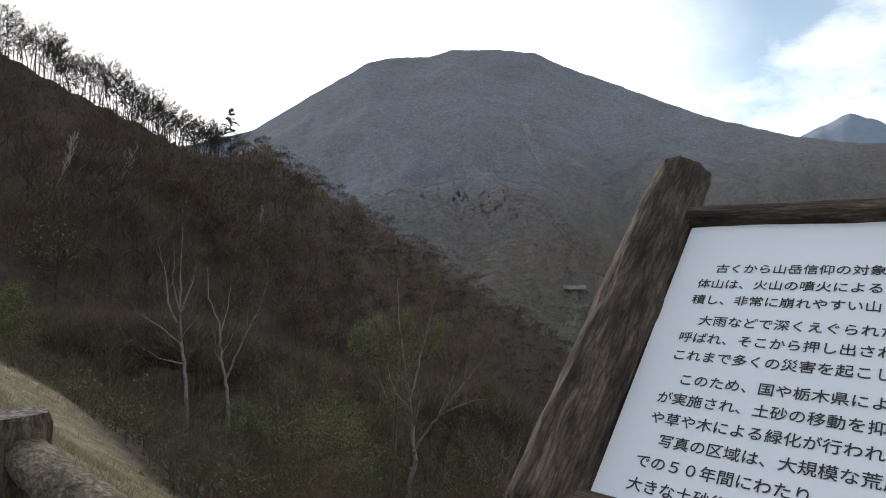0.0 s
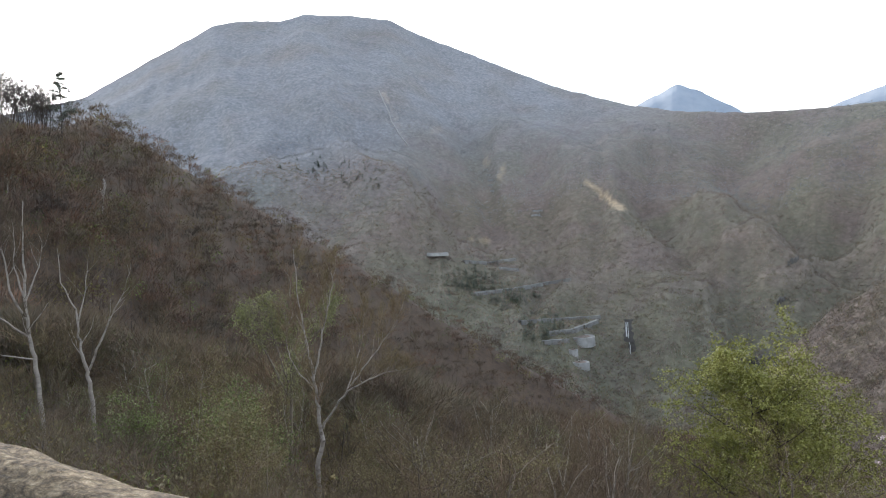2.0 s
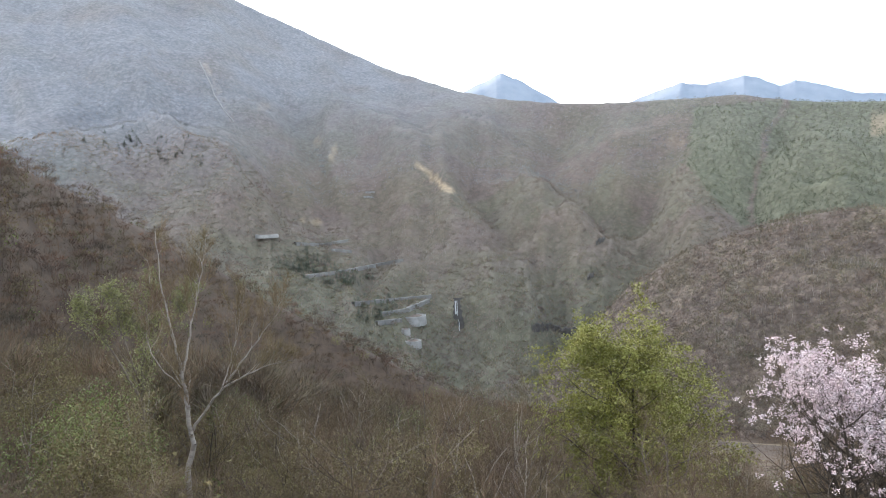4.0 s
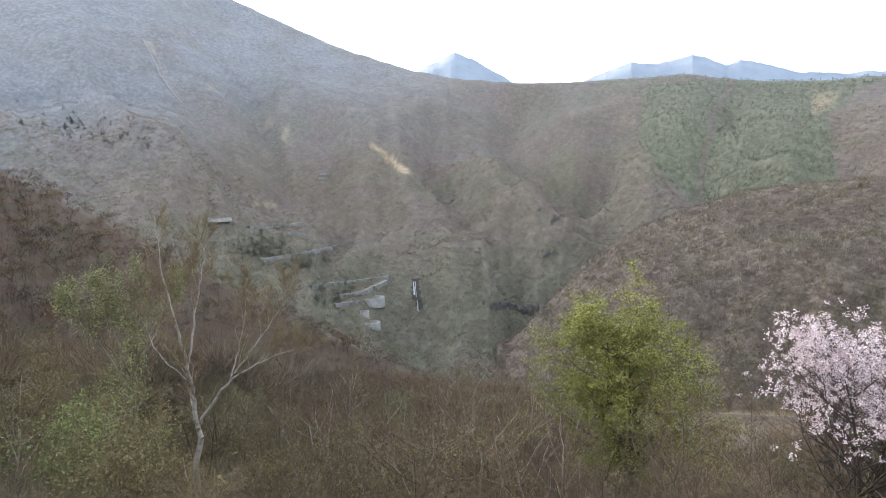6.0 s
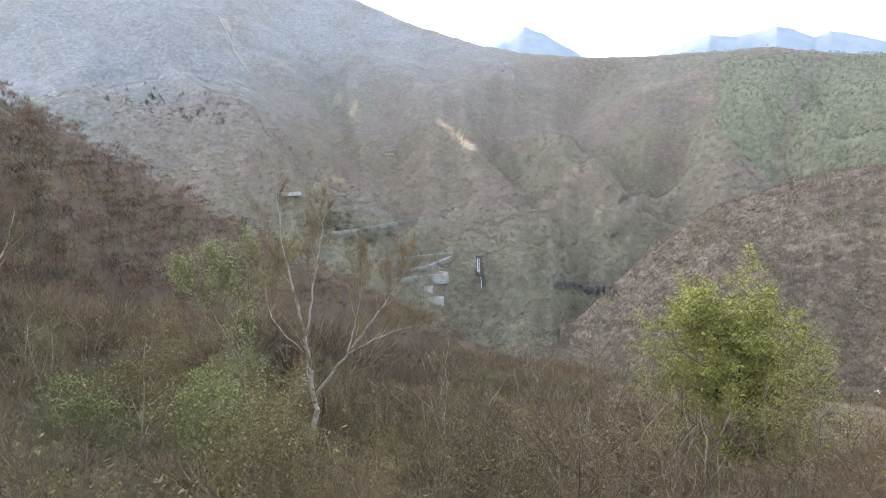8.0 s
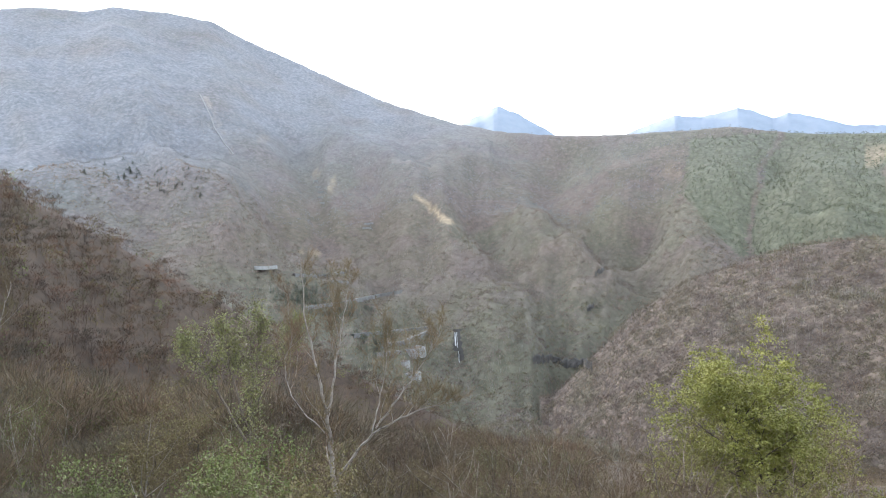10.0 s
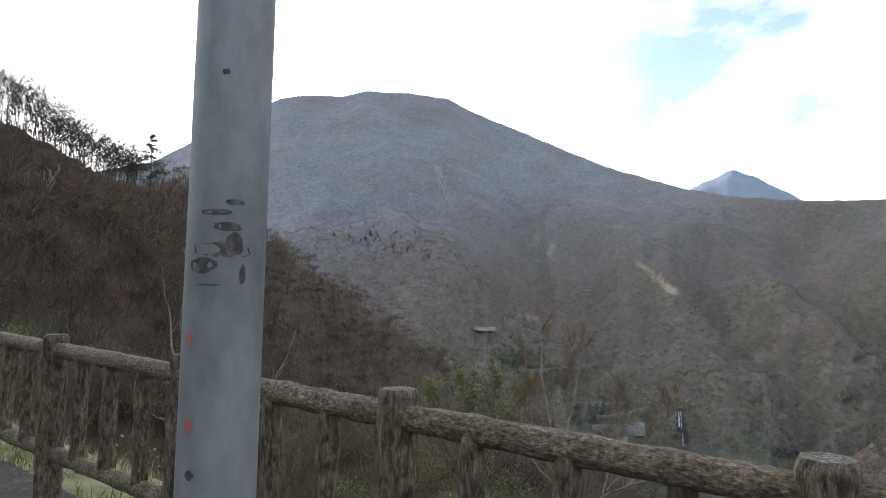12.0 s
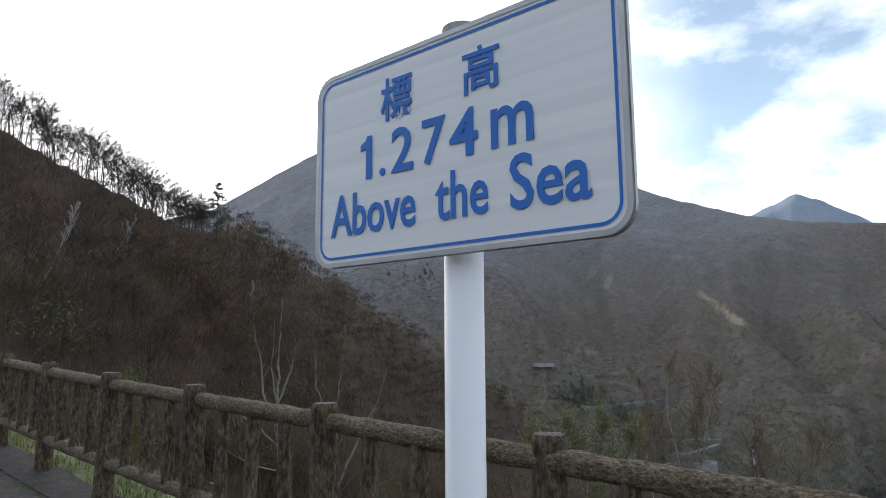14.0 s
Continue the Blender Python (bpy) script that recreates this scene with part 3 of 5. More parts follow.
    # the gorge's shade put into colour: dark olive cover grows towards its bottom
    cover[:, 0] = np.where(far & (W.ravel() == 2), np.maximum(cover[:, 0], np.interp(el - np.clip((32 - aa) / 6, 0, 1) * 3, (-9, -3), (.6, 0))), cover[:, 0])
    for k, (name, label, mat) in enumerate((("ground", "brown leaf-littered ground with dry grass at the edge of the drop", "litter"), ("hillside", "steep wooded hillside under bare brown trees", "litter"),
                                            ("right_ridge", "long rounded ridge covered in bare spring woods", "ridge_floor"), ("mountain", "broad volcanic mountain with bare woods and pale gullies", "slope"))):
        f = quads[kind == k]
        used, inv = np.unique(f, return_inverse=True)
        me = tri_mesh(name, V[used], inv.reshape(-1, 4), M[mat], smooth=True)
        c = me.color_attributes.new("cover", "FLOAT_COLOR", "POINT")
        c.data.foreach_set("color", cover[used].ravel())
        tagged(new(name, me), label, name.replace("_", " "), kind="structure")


build_land()


def far_range(name, label, az, el, dist):
    """A distant mountain: a crest with slopes down both sides."""
    a = np.arange(az[0], az[-1] + .01, .12)
    e = np.interp(a, az, el)
    rug = (fbm(a * 1.3, a * 0, 3, 5) - .5) * .28 * np.clip((a - az[0]) * 2, 0, 1) * np.clip((az[-1] - a) * 2, 0, 1)
    rows = []
    for k, (dr, drop) in enumerate(((-520, 420), (-260, 190), (-120, 82), (0, 0), (150, 120))):
        rr = dist + dr
        z = dist * np.tan(np.radians(e + rug - .2)) - drop + (0 if k == 3 else 1) * (fbm(a * 2.2, a * 0 + k * .35, 9, 4) - .5) * 9
        rows.append(np.stack([OX + rr * np.sin(np.radians(a)), OY + rr * np.cos(np.radians(a)), z], -1))
    V = np.concatenate(rows)
    n = len(a)
    idx = np.arange(5 * n).reshape(5, n)
    q = np.stack([idx[:-1, :-1], idx[1:, :-1], idx[1:, 1:], idx[:-1, 1:]], -1).reshape(-1, 4)
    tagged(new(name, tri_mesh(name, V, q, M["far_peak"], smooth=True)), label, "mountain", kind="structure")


far_range("distant_peak", "pointed peak far beyond the pass, coloured blue with haze", (38, 41.5, 43.5, 45.0, 45.3, 46.7, 48.4, 50.3, 53), (8.2, 9.7, 10.6, 11.2, 11.25, 10.6, 9.6, 8.4, 7.2), 4700)
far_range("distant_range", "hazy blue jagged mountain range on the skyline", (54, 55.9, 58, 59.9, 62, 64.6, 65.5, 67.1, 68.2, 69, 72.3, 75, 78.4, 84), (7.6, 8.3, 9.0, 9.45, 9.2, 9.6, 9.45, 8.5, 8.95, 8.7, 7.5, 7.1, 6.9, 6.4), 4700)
# ---- trees ----
def tubes(segs, sides):
    """Tapered tubes for segments (p, q, r0, r1)."""
    P, Q = np.array([s[0] for s in segs]), np.array([s[1] for s in segs])
    r0, r1 = np.array([s[2] for s in segs])[:, None, None], np.array([s[3] for s in segs])[:, None, None]
    D = Q - P
    D /= np.linalg.norm(D, axis=1)[:, None] + 1e-9
    ref = np.where(np.abs(D[:, 2:]) < .9, np.array([[0, 0, 1.0]]), np.array([[1.0, 0, 0]]))
    A = np.cross(D, ref)
    A /= np.linalg.norm(A, axis=1)[:, None] + 1e-9
    B = np.cross(D, A)
    t = np.arange(sides) * 2 * np.pi / sides
    ring = A[:, None] * np.cos(t)[None, :, None] + B[:, None] * np.sin(t)[None, :, None]
    V = np.stack([P[:, None] + ring * r0, Q[:, None] + ring * r1], 1)          # n,2,sides,3
    n = len(P)
    base = (np.arange(n) * 2 * sides)[:, None]
    k, k2 = np.arange(sides), (np.arange(sides) + 1) % sides
    f1 = np.stack([base + k, base + k2, base + sides + k2], -1).reshape(-1, 3)
    f2 = np.stack([base + k, base + sides + k2, base + sides + k], -1).reshape(-1, 3)
    return V.reshape(-1, 3), np.concatenate([f1, f2])


def grow(seed, high, radius, kids=(12, 6, 5), spread=50, rise=.25, first=.3, wobble=.12, ratio=.5, lean=(0, 0), stems=1, fork=0):
    """Segments of a tree by level, and the tips of its finest twigs."""
    rng = random.Random(seed)
    segs, tips = [[], [], [], []], []

    def limb(p, way, length, r, level):
        steps = (9, 6, 3, 1)[level]
        pts = [p]
        for i in range(steps):
            way = (way + Vector((rng.gauss(0, wobble * (1 if level else .4)), rng.gauss(0, wobble * (1 if level else .4)), rng.gauss(0, wobble * .6) + (rise * .35 if level else .05)))).normalized()
            q = p + way * (length / steps)
            ra, rb = r * (1 - .85 * i / steps), r * (1 - .85 * (i + 1) / steps)
            segs[level].append((tuple(p), tuple(q), ra, rb))
            p = q
            pts.append((q, way.copy(), rb))
        if level < len(kids):
            n = kids[level]
            for k in range(n):
                f = first + (1 - first) * (k + rng.random()) / n if level == 0 else .15 + .85 * (k + rng.random()) / n
                q, w, rb = pts[max(1, min(steps, int(f * steps + .5)))]
                side = Vector((rng.gauss(0, 1), rng.gauss(0, 1), 0)) if level == 0 else Vector((rng.gauss(0, 1), rng.gauss(0, 1), rng.gauss(0, .7)))
                side = (side - w * side.dot(w)).normalized()
                ang = radians(spread * rng.uniform(.6, 1.25))
                nw = (w * math.cos(ang) + side * math.sin(ang)).normalized()
                limb(q, nw, length * ratio * rng.uniform(.65, 1.15) * (1.15 - .55 * f), max(rb * .62, .004), level + 1)
        else:
            tips.append((tuple(p), tuple(way)))
            tips.append((tuple((Vector(p) + Vector(pts[0])) / 2), tuple(way)))

    for k in range(stems):
        a = k * 2.4 + rng.random()
        tilt = .16 if stems > 1 else 0
        limb(Vector((.15 * math.cos(a) * (stems > 1), .15 * math.sin(a) * (stems > 1), -.4)), Vector((lean[0] + tilt * math.cos(a), lean[1] + tilt * math.sin(a), 1)).normalized(), high * rng.uniform(.85, 1), radius, 0)
    return segs, tips


def slivers(segs, each, length, width, seed, rise=.35, spread=.8):
    """Fine twigs growing off segments, each one thin tapering face."""
    rng = np.random.RandomState(seed)
    P, Q = np.array([g[0] for g in segs]), np.array([g[1] for g in segs])
    P, Q = np.repeat(P, each, 0), np.repeat(Q, each, 0)
    n = len(P)
    way = Q - P
    way = way / (np.linalg.norm(way, axis=1)[:, None] + 1e-9) * .8 + rng.normal(0, spread, (n, 3)) * .6 + np.array([0, 0, rise])
    way /= np.linalg.norm(way, axis=1)[:, None] + 1e-9
    start = P + (Q - P) * rng.uniform(.1, 1, (n, 1))
    side = np.cross(way, rng.normal(0, 1, (n, 3)))
    side *= width / (np.linalg.norm(side, axis=1)[:, None] + 1e-9)
    return np.stack([start - side, start + side, start + way * length * rng.uniform(.5, 1.2, (n, 1))], 1).reshape(-1, 3)


def ribbons(segs, least, seed):
    """Thin twigs from end to end, one tapering face each."""
    rng = np.random.RandomState(seed)
    P, Q = np.array([g[0] for g in segs]), np.array([g[1] for g in segs])
    r = np.maximum(np.array([g[2] for g in segs]), least)[:, None]
    side = np.cross(Q - P, rng.normal(0, 1, P.shape))
    side *= r / (np.linalg.norm(side, axis=1)[:, None] + 1e-9)
    return np.stack([P - side, P + side, Q], 1).reshape(-1, 3)


def crown_mesh(segs, seed, mat, name="crown", each=4, length=.4, width=.004, least=.005, rise=.35):
    """Branches as tubes, and the twigs on them."""
    V, F = tubes(segs[2], 3)
    T = [ribbons(segs[3], least, seed), slivers(segs[3], each, length, width, seed + 1, rise), slivers(segs[2], 2, length * 1.2, width, seed + 2, rise)]
    T = np.concatenate(T)
    return tri_mesh(name, np.concatenate([V, T]), np.concatenate([F, np.arange(len(T)).reshape(-1, 3) + len(V)]), mat)


def wood_mesh(segs, levels, mat, name, sides=(6, 4, 3, 3)):
    Vs, Fs, n = [], [], 0
    for lv in levels:
        if segs[lv]:
            V, F = tubes(segs[lv], sides[lv])
            Vs.append(V), Fs.append(F + n)
            n += len(V)
    return tri_mesh(name, np.concatenate(Vs), np.concatenate(Fs), mat, smooth=True)


def leaf_mesh(tips, seed, each, size, near, mat, name, keep=1.0, flat=1.0, bare=0.0):
    """Small four-cornered leaves or petals round the tips."""
    rng = np.random.RandomState(seed)
    p = np.array([t[0] for t in tips])
    p = p[(rng.rand(len(p)) < keep) & (p[:, 2] > bare * p[:, 2].max() * rng.uniform(.8, 1.2, len(p)))]
    p = np.repeat(p, each, 0) + rng.normal(0, near, (len(p) * each, 3)) * np.array([1, 1, flat])
    n = len(p)
    a = rng.normal(0, 1, (n, 3))
    a /= np.linalg.norm(a, axis=1)[:, None]
    b = np.cross(a, rng.normal(0, 1, (n, 3)))
    b /= np.linalg.norm(b, axis=1)[:, None] + 1e-9
    s = size * rng.uniform(.6, 1.3, (n, 1))
    V = np.stack([p - a * s, p + b * s * .55, p + a * s, p - b * s * .55], 1).reshape(-1, 3)
    return tri_mesh(name, V, np.arange(4 * n).reshape(-1, 4), mat)


def tree(name, label, category, x, y, seed, high, radius, bark="bark", twig="near_twig", leaves=None, group="", turn=0.0, **form):
    """leaves: (material, each, size, scatter, keep)."""
    segs, tips = grow(seed, high, radius, **form)
    t = thing(name, pose(x, y, height(x, y), 0, 0, turn), label, category, group)
    part("trunk", wood_mesh(segs, (0, 1), M[bark], "trunk"), t)
    part("crown", crown_mesh(segs, seed, M[twig], each=2, length=.28, width=.0032), t)
    if leaves:
        mat, each, size, near, keep = leaves[:5]
        part("blossom" if mat == "blossom" else "foliage", leaf_mesh(tips, seed, each, size, near, M[mat], "leaves", keep, *leaves[5:]), t)
    return t


def formed_tree(name, label, x, y, seed, lines, turn, bark="birch", twig="near_twig", reach=1.5, leaves=None, kids=7):
    """A tree whose main stems follow given lines of (across, up, away) points in metres, with limbs grown along them."""
    rng = random.Random(seed)
    segs, tips = [[], [], [], []], []

    def shoot(p, way, length, r, level):
        steps = (0, 5, 3, 1)[level]
        for i in range(steps):
            way = (way + Vector((rng.gauss(0, .13), rng.gauss(0, .13), rng.gauss(0, .08) + .10))).normalized()
            q = p + way * (length / steps)
            segs[level].append((tuple(p), tuple(q), r * (1 - .8 * i / steps), r * (1 - .8 * (i + 1) / steps)))
            if level < 3:
                for _ in range((0, 2, 3)[level]):
                    side = Vector((rng.gauss(0, 1), rng.gauss(0, 1), rng.gauss(0, .8) + .3)).normalized()
                    shoot(p.lerp(q, rng.random()), (way * .8 + side * .75).normalized(), length * rng.uniform(.3, .55), max(r * .5, .004), level + 1)
            else:
                tips.append((tuple(q), tuple(way)))
            p = q

    for pts, r0, r1 in lines:
        fine = []
        for p, q in zip(pts[:-1], pts[1:]):
            for k in range(4):
                v = Vector(p).lerp(Vector(q), k / 4)
                fine.append(Vector((v.x + rng.gauss(0, .02), v.z + rng.gauss(0, .02), v.y)))
        fine.append(Vector((pts[-1][0], pts[-1][2], pts[-1][1])))
        n = len(fine) - 1
        for i in range(n):
            ra, rb = r0 + (r1 - r0) * i / n, r0 + (r1 - r0) * (i + 1) / n
            segs[0].append((tuple(fine[i]), tuple(fine[i + 1]), ra, rb))
            if i > n * .3 and rng.random() < kids / n * 1.4:
                way = (fine[i + 1] - fine[i]).normalized()
                side = Vector((rng.gauss(0, 1), rng.gauss(0, 1), .2)).normalized()
                shoot(fine[i + 1].copy(), (way + side * .8).normalized(), reach * rng.uniform(.6, 1.2) * (1.3 - i / n), max(.45 * rb, .008), 1)
    t = thing(name, pose(x, y, height(x, y), 0, 0, turn), label, "tree")
    part("trunk", wood_mesh(segs, (0, 1), M[bark], "trunk", sides=(8, 4, 3, 3)), t)
    part("crown", crown_mesh(segs, seed, M[twig], each=1, length=.3, width=.003), t)
    if leaves:
        part("foliage", leaf_mesh(tips, seed, *leaves[1:4], M[leaves[0]], "foliage", leaves[4]), t)
    return t


formed_tree("birch", "white-barked birch with a kinked trunk and spreading bare limbs", 3.82, 22.2, 4, (
    (((0, -.6, 0), (.06, 2.6, 0), (.24, 3.4, .1), (.18, 3.8, .1), (.12, 4.5, .1), (.08, 5.3, 0), (0, 5.8, 0), (-.12, 6.6, 0), (-.3, 7.5, .1), (-.48, 8.3, .2), (-.5, 9.7, .2)), .092, .008),
    (((.1, 5.6, 0), (.24, 6.3, .2), (.42, 7.5, .4), (.6, 8.2, .5), (.78, 9.2, .6)), .036, .006),
    (((0, 5.1, .1), (-.6, 5.7, .3), (-.95, 6.2, .5), (-1.07, 6.9, .7), (-.85, 7.5, .8), (-.95, 8.8, .9)), .020, .004),
    (((.22, 3.8, .1), (.71, 4.5, -.1), (1.2, 5.1, -.3), (1.9, 5.5, -.5), (2.6, 5.8, -.7), (3.2, 5.9, -.8)), .044, .005),
    (((1.2, 5.1, -.3), (1.43, 5.8, 0), (1.67, 6.75, .2), (1.75, 7.6, .3)), .024, .005),
    (((1.3, 5.25, -.3), (1.9, 6.0, -.4), (2.6, 6.9, -.4), (3.1, 7.8, -.3)), .028, .005)), -30, reach=1.5, kids=13)
formed_tree("birch", "pale birch with several upswept bare stems", -5.6, 37.0, 11, (
    (((0, -1.2, 0), (-.13, 2.6, 0), (-.29, 4.5, .1), (-.45, 5.8, .1), (-.48, 7.7, .2), (-.5, 9.0, .2), (-.48, 10.3, .2), (-.4, 11.9, .2)), .12, .010),
    (((-.48, 6.3, .1), (-1.1, 7.7, .3), (-1.2, 9.0, .4), (-1.5, 10.3, .4), (-1.7, 11.4, .4)), .06, .008),
    (((-.46, 5.5, .1), (-1.5, 6.5, -.3), (-2.6, 7.3, -.4), (-2.8, 7.8, -.4)), .05, .008),
    (((-.3, 4.4, .1), (-1.5, 4.7, .4), (-2.4, 5.3, .7)), .04, .007),
    (((-.46, 7.2, .2), (.1, 8.7, .4), (.3, 9.9, .4)), .045, .007),
    (((-.48, 7.0, .2), (-.85, 8.8, -.2), (-.8, 10.6, -.3)), .05, .008)), 8, reach=1.9, kids=9)
formed_tree("birch", "crooked pale-stemmed birch beside a larger one", -3.5, 36.0, 17, (
    (((0, -1.2, 0), (0, 2.6, 0), (-.1, 3.9, .1), (-.32, 4.9, .1), (-.4, 5.8, .2), (-.5, 7.1, .2), (-1.0, 8.4, .2), (-1.1, 10, .2)), .11, .010),
    (((-.05, 4.2, .1), (.45, 5.5, -.2), (1.0, 6.8, -.4), (1.5, 7.7, -.5), (1.9, 9.0, -.5)), .06, .008),
    (((-.45, 6.4, .2), (-.1, 7.6, .3), (.1, 9.2, .4)), .04, .008)), 5, reach=1.9, kids=9)
formed_tree("budding_tree", "slender grey tree with scattered fresh green leaves", 4.2, 28.6, 23, (
    (((0, -.4, 0), (.1, 3, 0), (.2, 5.2, .1), (.5, 6.8, .1), (.7, 8.2, .1)), .09, .012),
    (((.1, 4.2, 0), (-.7, 5.8, .3), (-1.3, 6.8, .4), (-1.7, 7.6, .4)), .05, .010),
    (((.15, 4.6, 0), (-.2, 6.2, -.3), (-.4, 7.0, -.4), (-.5, 8.0, -.4)), .045, .010),
    (((.2, 5.0, .1), (1.0, 6.4, .4), (1.6, 7.2, .3), (1.8, 7.8, .3)), .045, .010)), -22, bark="bark", twig="bark", reach=1.5, leaves=("leaf_bud", 5, .040, .13, .65), kids=14)
tree("young_tree", "low tree in fresh green leaf among bare brush", "tree", 1.5, 23.3, 29, 4.6, .06, "bark", "near_twig", ("leaf_green", 9, .036, .2, .7, .5), spread=56, rise=.25, kids=(14, 8, 6), first=.2)
tree("young_tree", "small bright green sapling at the edge of the woods", "tree", -10.6, 27.5, 31, 3.4, .05, "bark", "near_twig", ("leaf_green", 6, .036, .15, .7), spread=42, rise=.5, kids=(12, 7, 6), first=.15)
tree("young_tree", "young tree in thin fresh green leaf on the near slope", "tree", .5, 19.6, 33, 4.6, .055, "bark", "near_twig", ("leaf_green", 5, .03, .18, .6, .4), spread=56, rise=.25, kids=(13, 7, 6), first=.25, stems=2)
tree("young_tree", "slim tree with olive-green opening buds on the near slope", "tree", .8, 17.6, 34, 3.6, .05, "bark", "near_twig", ("leaf_olive", 5, .028, .18, .7, .4), spread=56, rise=.25, kids=(13, 7, 6), first=.25, stems=2)
for x, y, seed, high, bark, leaves, label in (
        (.2, 26.9, 51, 5.2, "birch", ("leaf_olive", 5, .030, .16, .8, .4), "pale-stemmed tree with layered olive new leaf"),
        (-1.6, 24.2, 52, 4.2, "bark", ("leaf_green", 5, .032, .16, .7, .4), "slim tree in thin green leaf on the near slope"),
        (2.7, 25.6, 53, 4.4, "dark_bark", ("leaf_olive", 5, .030, .16, .8, .4), "small tree with spreading olive sprays"),
        (1.5, 20.3, 54, 3.2, "bark", ("leaf_tan", 5, .026, .15, .8, .35), "low tree with tan-brown opening buds"),
        (5.4, 19.6, 55, 3.2, "dark_bark", ("leaf_olive", 5, .026, .15, .8, .35), "low spreading tree with olive buds"),
        (8.6, 21.0, 56, 3.6, "bark", ("leaf_tan", 5, .026, .15, .8, .35), "rounded small tree with rusty-tan buds")):
    tree("young_tree", label, "tree", x, y, seed, high, .05, bark, "near_twig", leaves, spread=62, rise=.18, kids=(15, 8, 6), first=.2)
tree("lime_tree", "broad tree in full lime-green spring leaf", "tree", 21.2, 18.6, 37, 8.8, .15, "dark_bark", "near_twig", ("leaf_lime", 14, .052, .15, 1.0, .38, .12), spread=64, rise=.16, kids=(22, 9, 7), ratio=.54, first=.12, stems=2)
tree("budding_tree", "olive-brown tree with fine twigs breaking into bud", "tree", 14.4, 13.2, 38, 5.8, .09, "bark", "near_twig", ("leaf_olive", 3, .026, .14, .6, .5), spread=60, rise=.2, kids=(16, 8, 6), ratio=.55, first=.2)
tree("cherry_tree", "wild cherry tree covered in pale pink blossom", "tree", 19.0, 9.5, 41, 6.8, .13, "dark_bark", "dark_bark", ("blossom", 19, .036, .055, .34, 1.0, .58), spread=56, rise=.35, kids=(18, 9, 7), ratio=.6, first=.25, stems=3)
tree("bare_tree", "pale many-stemmed bare tree among brown brush", "tree", 11.3, 16.9, 43, 5.7, .10, "pale_bark", "near_twig", spread=50, rise=.4, kids=(12, 7, 6), stems=3, first=.25)

LIMIT = ((-45, -25, -10, 0, 10, 20, 29, 40, 50, 54, 64, 70, 90), (-2, -3, -4, -5, -8, -10, -12.4, -13.6, -13.5, -15.5, -15.5, -14, -13))


def near_woods():
    """Bare trees and brush on the slope below the fence, made from a few grown trees."""
    rng = random.Random(5)
    kinds = []
    for k, (high, radius, bark, leaves, form) in enumerate((
            (5.6, .050, "pale_bark", None, dict(kids=(13, 7, 6), spread=58, rise=.3, stems=2, first=.25)),
            (4.6, .040, "near_twig", None, dict(kids=(9, 7, 6), spread=52, rise=.4, stems=3, first=.15)),
            (6.2, .060, "dark_bark", None, dict(kids=(17, 8, 6), spread=64, rise=.22, first=.25)),
            (4.4, .036, "dark_bark", ("leaf_olive", 3, .026, .12, .7), dict(kids=(9, 7, 6), spread=56, rise=.35, stems=3, first=.15)),
            (5.4, .045, "birch", ("leaf_green", 3, .030, .14, .6), dict(kids=(12, 7, 6), spread=60, rise=.3, stems=2, first=.25)),
            (5.2, .045, "bark", ("leaf_olive", 4, .028, .14, .8, .35), dict(kids=(14, 8, 6), spread=66, rise=.15, first=.2)))):
        segs, tips = grow(100 + k, high, radius, **form)
        segs = [[(a, b, max(r0, least), max(r1, least * .6)) for a, b, r0, r1 in level] for level, least in zip(segs, (.03, .015, .008, .004))]
        kinds.append((high * 1.3, wood_mesh(segs, (0, 1), M[bark], "trunk", sides=(5, 3, 3, 3)), crown_mesh(segs, 100 + k, M["near_twig"], each=2, length=.30, width=.0036), leaf_mesh(tips, k, *leaves[1:4], M[leaves[0]], "leaves", *leaves[4:]) if leaves else None))
    masters, made, tries = {}, [], 0
    labels = ("bare brown tree with dense fine twigs", "many-stemmed bare brush on the steep slope", "spreading leafless tree with grey bark", "brush with swelling olive buds on thin stems", "small tree just breaking into green leaf", "low spreading tree with layered olive buds")
    while len(made) < 185 and tries < 9000:
        tries += 1
        az = rng.uniform(-32, 88)
        r = 9.5 * (62 / 9.5) ** rng.random()
        x, y = OX + r * math.sin(radians(az)), OY + r * math.cos(radians(az))
        d = (x - FX) * NX + (y - FY) * NY
        if d < 5.2 or any((x - a) ** 2 + (y - b) ** 2 < (1.0 + .03 * r) ** 2 for a, b in made):
            continue
        k = rng.choice((3, 4, 4, 5, 5, 0, 2) if az < 24 else (0, 0, 0, 1, 1, 2, 2, 3, 3, 4, 5, 5))
        z = height(x, y)
        most = 1.4 + r * math.tan(radians(float(np.interp(az, *LIMIT)) - 6 * rng.random() ** 1.6)) - z
        scale = rng.uniform(.7, 1.3)
        if az < 29 and r < (36 if az < 8 else 22):
            most = min(most, 1.4 - r * math.tan(radians(rng.uniform(17, 24))) - z)
        if most < 2 or (az > 66 and r < 30 and d < 21):
            continue
        scale = min(scale, most / kinds[k][0])
        if scale < .35:
            continue
        made.append((x, y))
        m = Matrix.LocRotScale((x, y, z), Euler((rng.gauss(0, .05), rng.gauss(0, .05), rng.uniform(0, 6.28))), (scale,) * 3)
        if k not in masters:
            t = thing("bare_tree" if k not in (1, 3) else "brush", Matrix.Identity(4), labels[k], "tree" if k not in (1, 3) else "shrub", "trees on the slope below the fence")
            part("trunk", kinds[k][1], t)
            part("crown", kinds[k][2], t)
            if kinds[k][3]:
                part("foliage", kinds[k][3], t)
            t.matrix_basis = m
            masters[k] = t
        else:
            o = copy_thing(masters[k], m)
